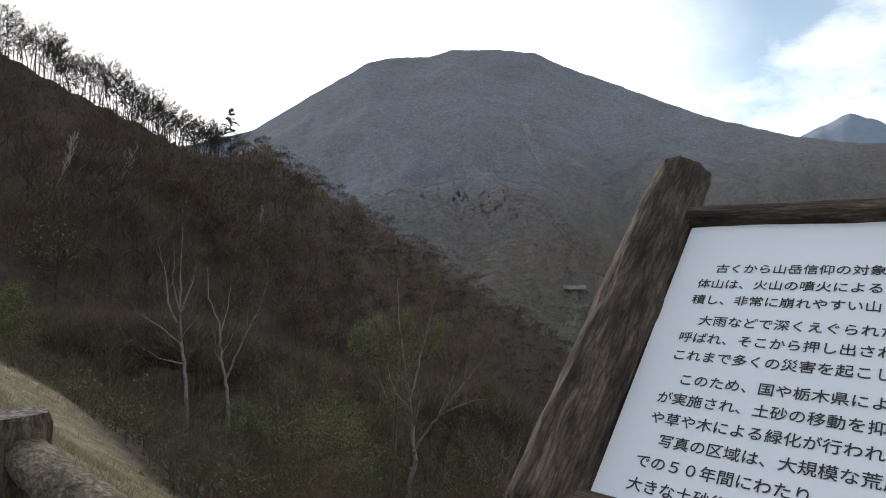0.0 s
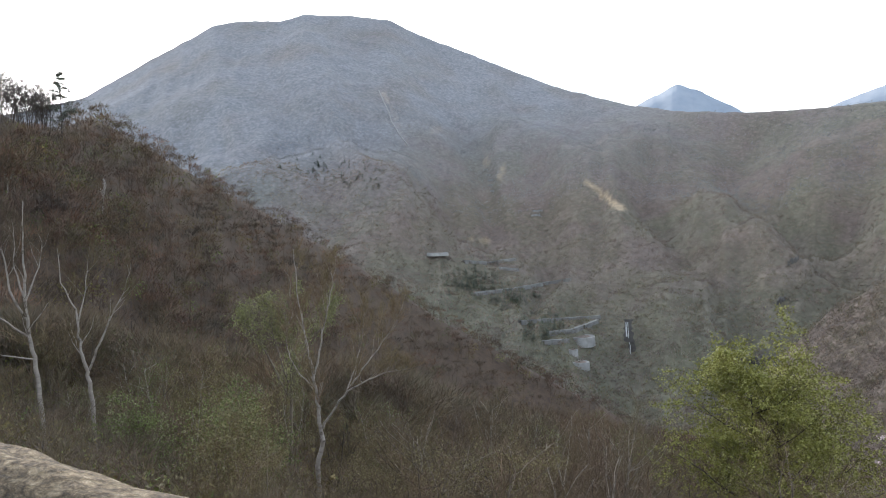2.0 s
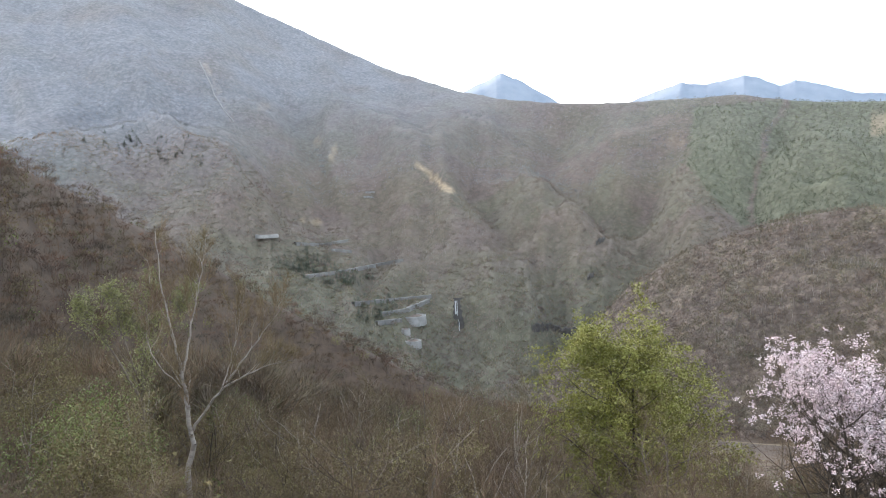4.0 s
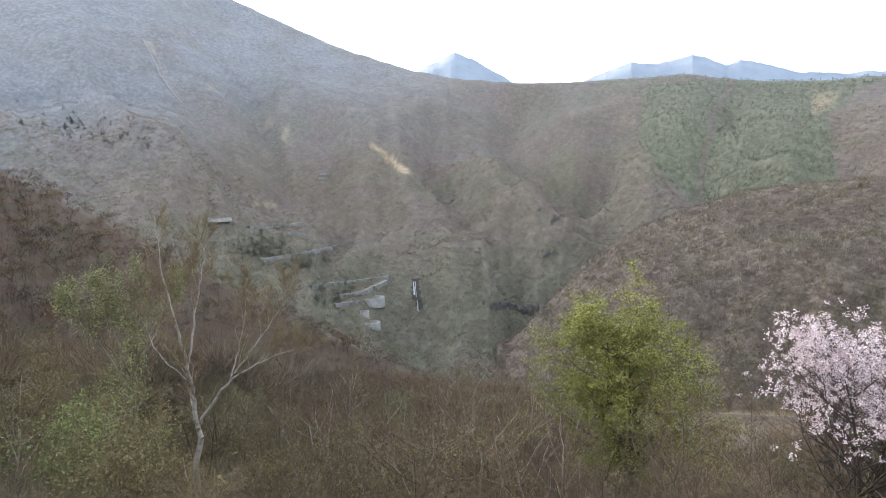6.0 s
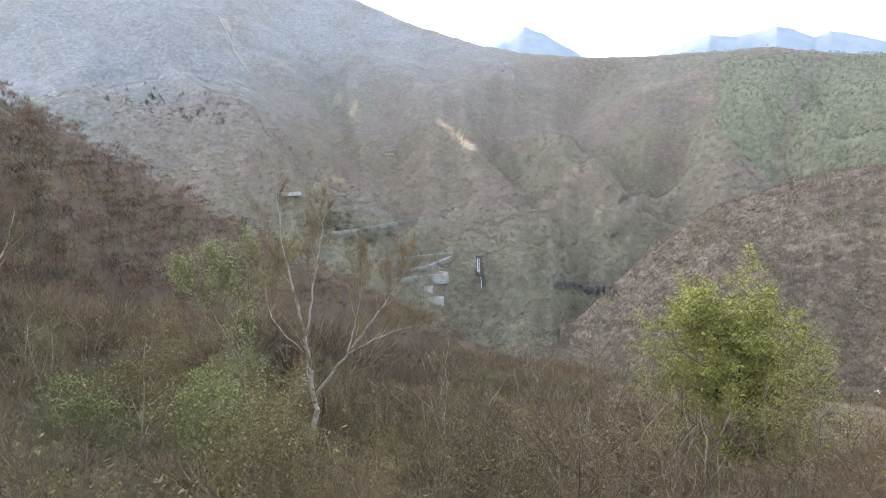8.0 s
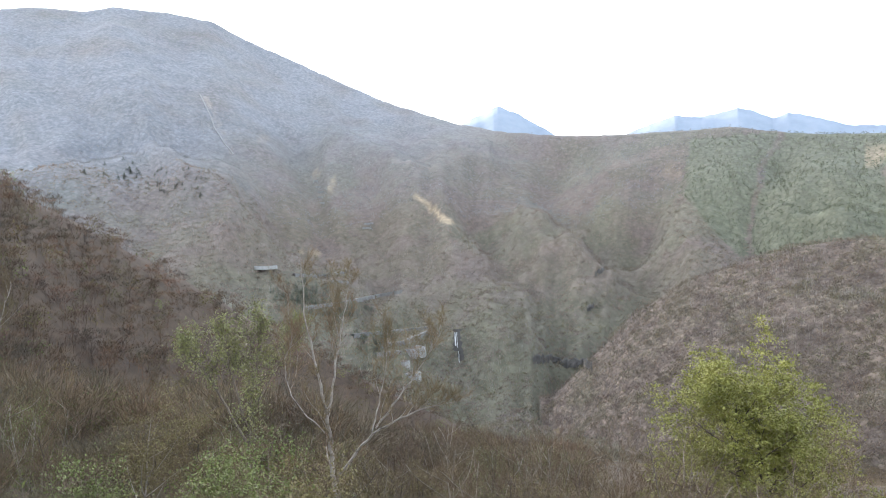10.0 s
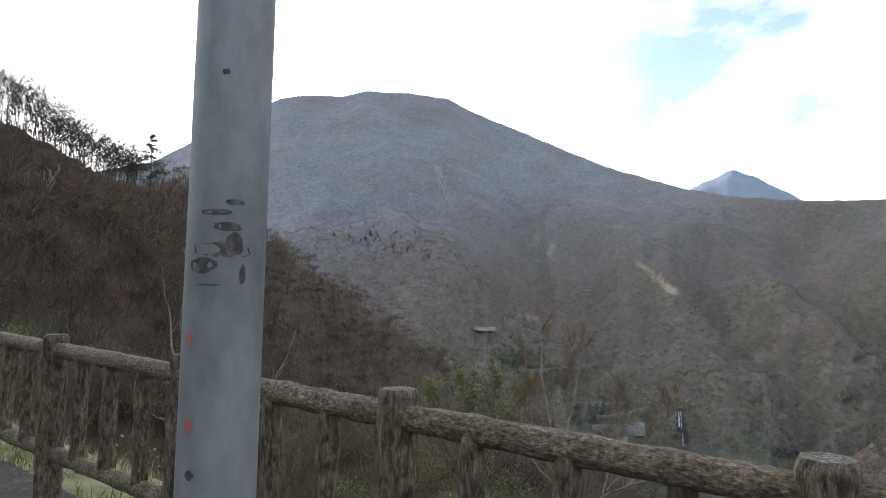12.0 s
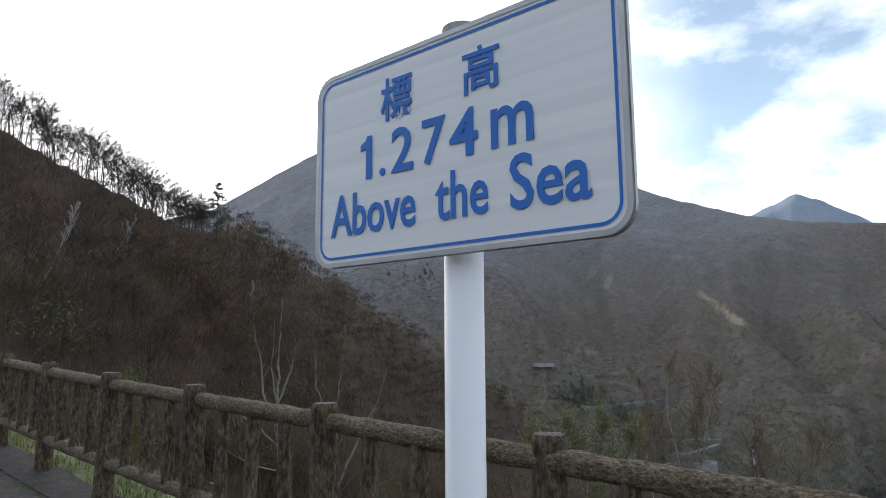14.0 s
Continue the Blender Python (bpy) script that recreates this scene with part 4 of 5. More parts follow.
            o.matrix_basis = m


near_woods()


def join(parts):
    """parts: verts (k, 3) and faces of a template, with places, scales and turns; returns joined arrays."""
    Vs, Fs, n = [], [], 0
    for V, F, pos, scale, turn in parts:
        c, s = np.cos(turn)[:, None], np.sin(turn)[:, None]
        X, Y, Z = V[None, :, 0] * scale[:, :1], V[None, :, 1] * scale[:, :1], V[None, :, 2] * scale[:, 1:]
        W = np.stack([X * c - Y * s, X * s + Y * c, Z], -1) + pos[:, None, :]
        Vs.append(W.reshape(-1, 3))
        Fs.append((F[None] + (np.arange(len(pos)) * len(V))[:, None, None]).reshape(-1, F.shape[1]) + n)
        n += W.shape[0] * W.shape[1]
    return np.concatenate(Vs), np.concatenate(Fs)





def tuft(seed, n, size):
    """A low bush: loose slivers in a rounded crown one metre high."""
    rng = np.random.RandomState(seed)
    c = rng.normal(0, 1, (n, 3))
    c = c / np.linalg.norm(c, axis=1)[:, None] * rng.rand(n, 1) ** .4 * np.array([.42, .42, .40]) + np.array([0, 0, .5])
    T = (c[:, None] + rng.normal(0, size, (n, 3, 3)) * np.array([1, 1, 1.3])).reshape(-1, 3)
    return T, np.arange(3 * n).reshape(-1, 3)


def far_crown(seed, twigs, width, length, pointed=0.0):
    """A far bare crown one metre high and wide: upswept bunches of twigs filling a rounded or pointed outline."""
    rng = np.random.RandomState(seed)
    c = rng.normal(0, 1, (twigs, 3))
    c /= np.linalg.norm(c, axis=1)[:, None]
    c = c * rng.rand(twigs, 1) ** .4 * np.array([.42, .42, .34])
    z = c[:, 2] + .42
    c[:, :2] *= (1 - pointed * np.clip(z, 0, 1) * 1.1)[:, None]
    way = c * np.array([1.2, 1.2, .6]) + np.array([0, 0, .35]) + rng.normal(0, .28, (twigs, 3))
    way /= np.linalg.norm(way, axis=1)[:, None]
    side = np.cross(way, rng.normal(0, 1, (twigs, 3)))
    side *= width / (np.linalg.norm(side, axis=1)[:, None] + 1e-9)
    start = np.stack([c[:, 0], c[:, 1], z - .12], -1)
    end = start + way * length * rng.uniform(.6, 1.3, (twigs, 1))
    mid = (start + end) / 2
    return np.stack([start, mid + side, end, mid - side], 1).reshape(-1, 3), np.arange(4 * twigs).reshape(-1, 4)


def woods(name, label, mat, parts, seed, vary, category="woods", smooth=False):
    """Many trees in one mesh, each with a shade of its own."""
    V, F = join(parts)
    rng = np.random.RandomState(seed)
    tones = []
    for v, _, pos, _, _ in parts:
        light, warm = 1 + vary * rng.uniform(-1, 1, len(pos)), .35 * vary * rng.uniform(-1, 1, len(pos))
        tones.append(np.repeat(np.stack([light * (1 + warm), light, light * (1 - warm), 0 * light + 1], -1), len(v), 0))
    me = tri_mesh(name, V, F, mat, smooth=smooth)
    c = me.color_attributes.new("tone", "FLOAT_COLOR", "POINT")
    c.data.foreach_set("color", np.concatenate(tones).astype(np.float32).ravel())
    return tagged(new(name, me), label, category, kind="stuff")


def scatter(n, az, r, seed, power=1.0):
    rng = np.random.RandomState(seed)
    a = rng.uniform(*az, n)
    rr = r[0] * (r[1] / r[0]) ** (rng.rand(n) ** power)
    x, y = OX + rr * np.sin(np.radians(a)), OY + rr * np.cos(np.radians(a))
    z, w = land(x, y)
    d = (x - FX) * NX + (y - FY) * NY
    return np.stack([x, y, z], -1), w, a, rr, d, rng


def bare_crown(seed, twigs, width, length, lobes=5):
    """A leafless tree one metre high: trunk, limbs and a rounded crown of fine upswept twigs."""
    rng = np.random.RandomState(seed)
    V, F = tubes([((0, 0, -.1), (.02, .01, .3), .011, .008), ((.02, .01, .3), (.0, .03, .58), .008, .004)], 3)
    mid = rng.normal(0, 1, (lobes, 3))
    mid = mid / np.linalg.norm(mid, axis=1)[:, None] * np.array([.26, .26, .12]) + np.array([0, 0, .60])
    W, G = tubes([((.01, .01, rng.uniform(.15, .4)), tuple(e), .006, .003) for e in mid], 3)
    V, F = np.concatenate([V, W]), np.concatenate([F, G + len(V)])
    c = rng.normal(0, 1, (twigs, 3))
    c /= np.linalg.norm(c, axis=1)[:, None]
    c[:, 2] = np.where(c[:, 2] < -.2, -c[:, 2], c[:, 2])
    start = mid[rng.randint(0, lobes, twigs)] + c * np.array([.20, .20, .17]) * rng.uniform(.35, 1, (twigs, 1))
    way = c * np.array([1, 1, .8]) + np.array([0, 0, .55]) + rng.normal(0, .22, (twigs, 3))
    way /= np.linalg.norm(way, axis=1)[:, None]
    side = np.cross(way, rng.normal(0, 1, (twigs, 3)))
    side *= width / (np.linalg.norm(side, axis=1)[:, None] + 1e-9)
    T = np.stack([start - side, start + side, start + way * length * rng.uniform(.5, 1.3, (twigs, 1))], 1).reshape(-1, 3)
    return np.concatenate([V, T]), np.concatenate([F, np.arange(3 * twigs).reshape(-1, 3) + len(V)])


def undergrowth():
    """Low brush and leafing bushes covering the slope between the trees."""
    pos, w, a, r, d, rng = scatter(3000, (-34, 90), (7, 75), 55, .9)
    along = (pos[:, 0] - FX) * UX + (pos[:, 1] - FY) * UY
    ok = (d > np.where(along < 22, 5.9, 3.2)) & (w < 2)
    pos, a, r, d = pos[ok], a[ok], r[ok], d[ok]
    high = np.interp(d, (3.4, 7, 14), (.7, 1.6, 2.6)) * rng.uniform(.6, 1.3, len(pos))
    high = np.minimum(high, np.maximum(1.4 + r * np.tan(np.radians(np.interp(a, *LIMIT) - 1)) - pos[:, 2], .6))
    wide = high * rng.uniform(.9, 1.4, len(pos))
    turn, pick = rng.rand(len(pos)) * 6.28, rng.rand(len(pos))
    stem = [bare_crown(500 + k, 130, .0022, .26) for k in range(3)]
    leaf = [tuft(510 + k, 70, .018) for k in range(3)]
    kk = rng.randint(0, 3, len(pos))
    for name, label, mat, shapes, sel in (("undergrowth", "tangled brown brush between the trees on the slope", "bush_twig", stem, pick < .55), ("undergrowth", "olive bushes coming into bud on the slope", "bush_olive", leaf, (pick >= .55) & (pick < .86)), ("undergrowth", "fresh green bushes scattered on the slope", "bush_green", leaf, pick >= .86)):
        woods(name, label, M[mat], [(*shapes[k], pos[sel & (kk == k)] - np.array([0, 0, .1]), np.stack([wide, high], -1)[sel & (kk == k)], turn[sel & (kk == k)]) for k in range(3)], 9, .3, "shrubs")


undergrowth()


def hillside_woods():
    pos, w, a, r, d, rng = scatter(5200, (-45, 50), (36, 410), 71)
    more = scatter(3600, (-16, 45), (120, 380), 72)
    pos, w, a, r, d = (np.concatenate([u, v]) for u, v in zip((pos, w, a, r, d), more[:5]))
    crest = np.interp(a, *HILL_R)
    ok = (d > 7) & (r < crest + 14) & (w < 2)
    ok &= ~((r < 70) & (a > 25))
    # bare ground under the skyline trees
    ok &= ~((r > crest - 9) & (a < -5))
    pos, a, r = pos[ok], a[ok], r[ok]
    rng2 = np.random.RandomState(3)
    high = rng2.uniform(5.5, 9.5, len(pos)) * np.where(a > -4, .9, np.interp(np.interp(a, *HILL_R) - r, (9, 40), (.55, 1)))
    lim = 1.4 + r * np.tan(np.radians(np.interp(a, *LIMIT))) - pos[:, 2]
    high = np.where(r < 75, np.minimum(high, np.maximum(lim, 2.5)), high)
    high = np.where((r < 48) & (a < 14), np.minimum(high, np.maximum(1.4 - r * math.tan(radians(13)) - pos[:, 2], 1.5)), high)
    wide = high * rng2.uniform(.85, 1.3, len(pos))
    band = np.where(r < 75, 0, np.where(r < 120, 1, np.where(r < 200, 2, 3)))
    kind = band * 3 + rng2.randint(0, 3, len(pos))
    shapes = [bare_crown(k, 270, .0024, .14) for k in range(3)] + [bare_crown(10 + k, 165, .0046, .16) for k in range(3)] + [bare_crown(20 + k, 115, .0068, .16) for k in range(3)] + [bare_crown(30 + k, 74, .0112, .16) for k in range(3)]
    leafed = [tuft(600 + 3 * b + k, n, size) for b, (n, size) in enumerate(((520, .008), (320, .012), (190, .018), (110, .026))) for k in range(3)]
    turn = rng2.rand(len(pos)) * 6.28
    leafy = rng2.rand(len(pos))
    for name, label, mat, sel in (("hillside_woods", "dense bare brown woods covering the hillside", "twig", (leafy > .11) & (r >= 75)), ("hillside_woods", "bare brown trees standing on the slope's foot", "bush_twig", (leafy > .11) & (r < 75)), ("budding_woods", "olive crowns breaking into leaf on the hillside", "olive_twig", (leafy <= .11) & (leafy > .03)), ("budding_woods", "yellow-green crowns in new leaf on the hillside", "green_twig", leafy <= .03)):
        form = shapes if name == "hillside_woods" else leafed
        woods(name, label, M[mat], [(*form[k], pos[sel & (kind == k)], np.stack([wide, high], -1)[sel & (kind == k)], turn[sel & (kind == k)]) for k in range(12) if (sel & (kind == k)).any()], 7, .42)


hillside_woods()


def thick(segs, least):
    return [[(p, q, max(a, least * g), max(b, least * g * .6)) for p, q, a, b in level] for level, g in zip(segs, (1.3, 1.2, .85, .6))]


def skyline_trees():
    """Bare trees standing on the crest of the hill, with sky between their trunks."""
    rng = random.Random(12)
    masters = []
    for k in range(5):
        segs, _ = grow(300 + k, 9.5 + k % 3, .10, kids=(12, 6, 5), spread=54, rise=.28, first=.30, wobble=.14, ratio=.52)
        segs = thick(segs, .022)
        masters.append((wood_mesh(segs, (0, 1), M["skyline_bark"], "trunk", sides=(5, 3, 3, 3)), crown_mesh(segs, 300 + k, M["skyline_bark"], each=1, length=.8, width=.010, least=.013)))
    made = {}
    az = -38.0
    while az < -4.6:
        az += rng.uniform(.09, .24) if az < -13 else rng.uniform(.06, .15)
        if -5.7 < az < -4.6:
            continue
        k = rng.randrange(5)
        r = float(np.interp(az, *HILL_R)) + rng.uniform(-6, 9)
        x, y = OX + r * math.sin(radians(az)), OY + r * math.cos(radians(az))
        g = rng.uniform(.82, 1.22)
        m = Matrix.LocRotScale((x, y, height(x, y) - .3), Euler((rng.gauss(0, .06), rng.gauss(0, .06), rng.uniform(0, 6.28))), (g * 1.2, g * 1.2, g * .92))
        if k not in made:
            t = thing("bare_tree", m, "bare dark tree standing on the hill's skyline", "tree", "trees along the skyline")
            part("trunk", masters[k][0], t)
            part("crown", masters[k][1], t)
            made[k] = t
        else:
            o = copy_thing(made[k], m)
            o.matrix_basis = m


skyline_trees()


def dead_trees():
    """Bleached leaning trees on the hillside."""
    for k, (az, el, high, lean) in enumerate(((-18.3, 5.4, 10.5, .5), (-13.7, 6.1, 8.5, .35), (-8.6, 4.6, 5.5, .1), (-21.5, 6.0, 7, -.3), (-2.5, 2.6, 8, .1))):
        p = spot(az, el, 40, 330)
        segs, _ = grow(400 + k, high, .16, kids=(7, 4, 3), spread=36, rise=.5, first=.45, wobble=.14, ratio=.42, lean=(lean, 0))
        segs = thick(segs, .055)
        t = thing("dead_tree", pose(p.x, p.y, p.z, 0, 0, -az), "bleached leaning bare tree on the dark hillside", "tree", "pale trees on the hillside")
        part("trunk", wood_mesh(segs, (0, 1), M["bleached"], "trunk", sides=(5, 3, 3, 3)), t)
        part("crown", wood_mesh(segs, (2, 3), M["bleached"], "crown"), t)


dead_trees()


def far_woods():
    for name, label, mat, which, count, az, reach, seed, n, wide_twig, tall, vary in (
            ("mountain_woods", "bare grey-brown spring woods on the mountain's lower slopes, paled by painted haze", "far_twig", 2, 44000, (-2, 82), (850, 2000), 91, 9, .055, (7, 12), .22),
            ("mountain_woods", "bare woods on the mountain's upper slopes, greyed with painted haze", "hazed_high_twig", 2, 9000, (10, 82), (2000, 2700), 92, 6, .07, (8, 13), .12),
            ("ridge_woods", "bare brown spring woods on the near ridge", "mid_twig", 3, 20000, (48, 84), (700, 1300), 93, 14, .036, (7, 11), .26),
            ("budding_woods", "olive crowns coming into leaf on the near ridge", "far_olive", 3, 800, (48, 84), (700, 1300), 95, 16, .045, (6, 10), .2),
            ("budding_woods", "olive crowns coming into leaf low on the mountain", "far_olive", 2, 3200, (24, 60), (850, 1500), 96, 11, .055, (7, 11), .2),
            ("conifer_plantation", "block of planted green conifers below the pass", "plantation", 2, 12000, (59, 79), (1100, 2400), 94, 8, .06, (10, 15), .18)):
        pos, w, a, r, d, rng = scatter(count, az, reach, seed)
        el = np.degrees(np.arctan2(pos[:, 2], r))
        thin = (np.abs(a - (40.9 - 3.5 * np.clip((el - .7) / 2.6, 0, 1))) < .4) & (el > .6) & (el < 3.5)
        s = (w == which) & ~thin & ((planted(a, el) & (w == 2)) == (mat == "plantation")) & (pos[:, 2] > -322)
        high = rng.uniform(*tall, len(pos))
        wide = high * rng.uniform(.8, 1.25, len(pos)) * (.6 if mat == "plantation" else 1)
        turn, kk = rng.rand(len(pos)) * 6.28, rng.randint(0, 4, len(pos))
        shapes = [far_crown(60 + k, n, wide_twig, .42, .8 if mat == "plantation" else 0) for k in range(4)]
        woods(name, label, M[mat], [(*shapes[k], pos[s & (kk == k)] - np.array([0, 0, .6]), np.stack([wide, high], -1)[s & (kk == k)], turn[s & (kk == k)]) for k in range(4)], seed, vary)


far_woods()


def pale_stems():
    """Single pale trunks showing among the far bare woods."""
    Vs = []
    for az, reach, count, seed, which in (((48, 84), (700, 1250), 5200, 131, 3), ((16, 60), (850, 1800), 7000, 132, 2)):
        pos, w, a, r, d, rng = scatter(count, az, reach, seed)
        pos = pos[(w == which) & (pos[:, 2] > -322) & (fbm(pos[:, 0] / 140, pos[:, 1] / 140, 77) > .47)]
        n = len(pos)
        h = rng.uniform(7, 12, n)
        lean = rng.normal(0, .7, (n, 2))
        side = np.stack([np.cos(np.radians(45)) * np.ones(n), -np.sin(np.radians(45)) * np.ones(n), 0 * h], -1) * rng.uniform(.14, .3, (n, 1))
        Vs.append(np.stack([pos - side, pos + side, pos + np.stack([lean[:, 0], lean[:, 1], h], -1)], 1).reshape(-1, 3))
    V = np.concatenate(Vs)
    tagged(new("birch_stems", tri_mesh("birch_stems", V, np.arange(len(V)).reshape(-1, 3), M["bleached"])), "pale birch trunks among the far bare woods", "woods", kind="stuff")


pale_stems()


def conifer_shape(seed, tiers):
    V, F = tubes([((0, 0, -.1), (0, 0, 1), .018, .003)], 4)
    rng = np.random.RandomState(seed)
    Vs, Fs, n = [V], [F], len(V)
    for k in range(tiers):
        z = .22 + .74 * k / tiers
        reach = .30 * (1 - .82 * k / tiers)
        for j in range(7):
            a = rng.rand() * 6.28
            l = reach * rng.uniform(.6, 1.15)
            tip = np.array([math.cos(a) * l, math.sin(a) * l, z - .05 + rng.uniform(-.02, .02)])
            s = np.array([-math.sin(a), math.cos(a), 0]) * l * .26
            b = np.array([0, 0, z])
            mid = (b + tip) / 2
            Vs.append(np.stack([b, mid - s, tip, mid + s + np.array([0, 0, -.012])]))
            Fs.append(np.array([[0, 1, 2], [0, 2, 3]]) + n)
            n += 4
    return np.concatenate(Vs), np.concatenate(Fs)


def lone_conifer():
    """A slender conifer with flat, separate tiers."""
    az, r = -5.0, 188.0
    x, y = OX + r * math.sin(radians(az)), OY + r * math.cos(radians(az))
    rng = random.Random(6)
    leaf, limbs = [], [((0, 0, -1), (.1, 0, 8), .16, .10), ((.1, 0, 8), (0, 0, 15.5), .10, .03)]
    z = 5.0
    while z < 15.4:
        reach = np.interp(z, (5, 7, 9, 12, 14, 15.5), (2.6, 4.0, 2.9, 1.7, 1.0, .3))
        for j in range(5):
            a = rng.uniform(0, 6.28)
            l = reach * rng.uniform(.55, 1.15)
            tip = (math.cos(a) * l, math.sin(a) * l, z + rng.uniform(-.1, .35))
            limbs.append(((0, 0, z), tip, .05, .02))
            for k in range(4):
                f = .15 + .85 * (k + 1) / 4
                leaf.append(((tip[0] * f, tip[1] * f, z + (tip[2] - z) * f), (1, 0, 0)))
        z += rng.uniform(.75, 1.1)
    t = thing("conifer", Matrix.LocRotScale((x, y, height(x, y) - .2), None, (1.15, 1.15, 1.18)), "dark lone conifer standing above the bare ridge trees", "tree")
    V, F = tubes(limbs, 4)
    part("trunk", tri_mesh("trunk", V, F, M["skyline_bark"]), t)
    part("crown", leaf_mesh(leaf, 5, 9, .20, .19, M["conifer"], "crown"), t)


lone_conifer()


def valley_conifers():
    """The dark clump beside the road walls and the knoll on the mountain's foot."""
    rng = np.random.RandomState(8)
    places = []
    for a0, e0, da, de, n in ((27.6, -4.7, 2.4, 1.2, 150), (30.8, -6.2, 2.0, 1.0, 90), (33.6, -8.8, 2.0, 1.2, 70), (14.5, 5.6, 4.0, .9, 46), (17.5, 4.6, 3.5, .9, 26)):
        for _ in range(n):
            p = spot(a0 + rng.normal(0, da * .5), e0 + rng.normal(0, de * .5), 620)
            places.append(tuple(p))
    pos = np.array(places)
    high = rng.uniform(9, 15, len(pos))
    V, F = join([(*conifer_shape(4, 6), pos, np.stack([high * 1.5, high], -1), rng.rand(len(pos)) * 6.28)])
    tagged(new("valley_conifers", tri_mesh("valley_conifers", V, F, M["valley_conifer"])), "dark evergreen clumps between bare woods in the valley", "woods", kind="stuff")


valley_conifers()


# ---- the road and the falls far below ----
def ribbon(name, label, category, points, wide, mat, lift=6.0, kind="", gap=28.0):
    """A narrow strip laid along the slope, following it closely and broken where a spur hides it."""
    runs = [[]]
    for (a0, e0), (a1, e1) in zip(points[:-1], points[1:]):
        n = max(2, int(abs(a1 - a0) / .12), int(abs(e1 - e0) / .07) if gap > 100 else 0)
        for k in range(n):
            p = spot(a0 + (a1 - a0) * k / n, e0 + (e1 - e0) * k / n, 620)
            if runs[-1] and (p - runs[-1][-1]).length > gap:
                runs.append([])
            runs[-1].append(p)
    bm = bmesh.new()
    for run in runs:
        rows = []
        for i, p in enumerate(run if len(run) > 2 else ()):
            v = run[min(i + 1, len(run) - 1)] - run[max(i - 1, 0)]
            side = Vector((-v.y, v.x, 0)).normalized() * wide / 2
            rows.append([bm.verts.new((p.x + s * side.x, p.y + s * side.y, p.z + lift - dz)) for s, dz in ((-1, 9), (-1, 0), (1, 0), (1, 9))])
        for a, b in zip(rows[:-1], rows[1:]):
            for k in range(3):
                bm.faces.new((a[k], a[k + 1], b[k + 1], b[k]))
    return tagged(new(name, from_bm(name, bm, M[mat])), label, category, kind=kind)


for pts in (((31.5, -8.4), (35, -8.2), (38.6, -8.0)), ((33.8, -9.4), (36, -9.2), (38.4, -8.3)), ((26.7, -2.9), (29, -3.1), (31.4, -2.8)), ((27.5, -5.8), (31, -5.5), (34, -5.0), (36.2, -4.7)), ((29.8, -3.6), (31.6, -3.8)), ((33.5, -10.2), (35.8, -10.0))):
    ribbon("mountain_road", "pale winding mountain road on the valley side", "road", pts, 7, "far_road", kind="structure")


ribbon("rock_streak", "pale streak of bare rock down the mountain's gully", "rock", ((19.7, 12.3), (20.05, 11.5), (20.4, 10.7), (20.6, 10.2), (20.75, 9.6), (21.2, 8.9), (21.45, 8.4), (21.95, 7.8), (22.2, 7.4)), 5, "scree", lift=2.5, kind="structure", gap=500)
for az, el, wide in ((29.0, 5.2, .5), (29.2, 4.7, .6), (29.4, 4.25, .7), (29.35, 3.8, .55), (29.5, 3.3, .5), (33.4, 1.4, 1.0), (33.2, 1.0, .9), (26.9, 6.8, .3)):
    ribbon("check_dam", "low pale concrete dam across a mountain gully", "dam", ((az - wide / 2, el), (az, el + .02), (az + wide / 2, el)), 5, "scree", lift=3.5)


def hairpin(az, el, wide, high):
    """A round retaining wall carrying a road bend."""
    c = spot(az, el, 620)
    r = math.hypot(c.x - OX, c.y - OY)
    half, tall = r * math.tan(radians(wide / 2)), r * math.tan(radians(high))
    away = Vector((c.x - OX, c.y - OY, 0)).normalized()
    t = thing("hairpin_wall", Matrix.Translation(c + away * half * .1 + Vector((0, 0, tall * .35))), "pale curved concrete retaining wall under a road bend", "retaining wall", "hairpin bends")
    bm, road, green = bmesh.new(), bmesh.new(), bmesh.new()
    n = 28
    rings = [[], [], [], []]
    inner, outer = [], []
    for k in range(n):
        a = 2 * math.pi * k / n
        d = Vector((math.cos(a), math.sin(a), 0))
        for ring, (g, z) in zip(rings, ((1.04, -tall * 1.5), (1.0, tall * .5), (.97, tall * .5), (.97, tall * .42))):
            ring.append(bm.verts.new(d * half * g + Vector((0, 0, z))))
        outer.append(road.verts.new(d * half * .968 + Vector((0, 0, tall * .43))))
        inner.append(road.verts.new(d * half * .66 + Vector((0, 0, tall * .43))))
    for k in range(n):
        j = (k + 1) % n
        for lo, hi in zip(rings[:-1], rings[1:]):
            bm.faces.new((lo[k], lo[j], hi[j], hi[k]))
        road.faces.new((outer[k], outer[j], inner[j], inner[k]))
    green.faces.new([green.verts.new(v.co + Vector((0, 0, .3))) for v in inner])
    part("wall", from_bm("wall", bm, M["far_concrete"]), t)
    part("road_surface", from_bm("road_surface", road, M["far_road"]), t)
    part("planting", from_bm("planting", green, M["ridge_floor"]), t)


hairpin(36.9, -9.9, 2.1, .42)
hairpin(36.7, -12.0, 1.5, .36)
hairpin(36.1, -11.0, .8, .4)
hairpin(24.4, -2.05, 1.9, .15)


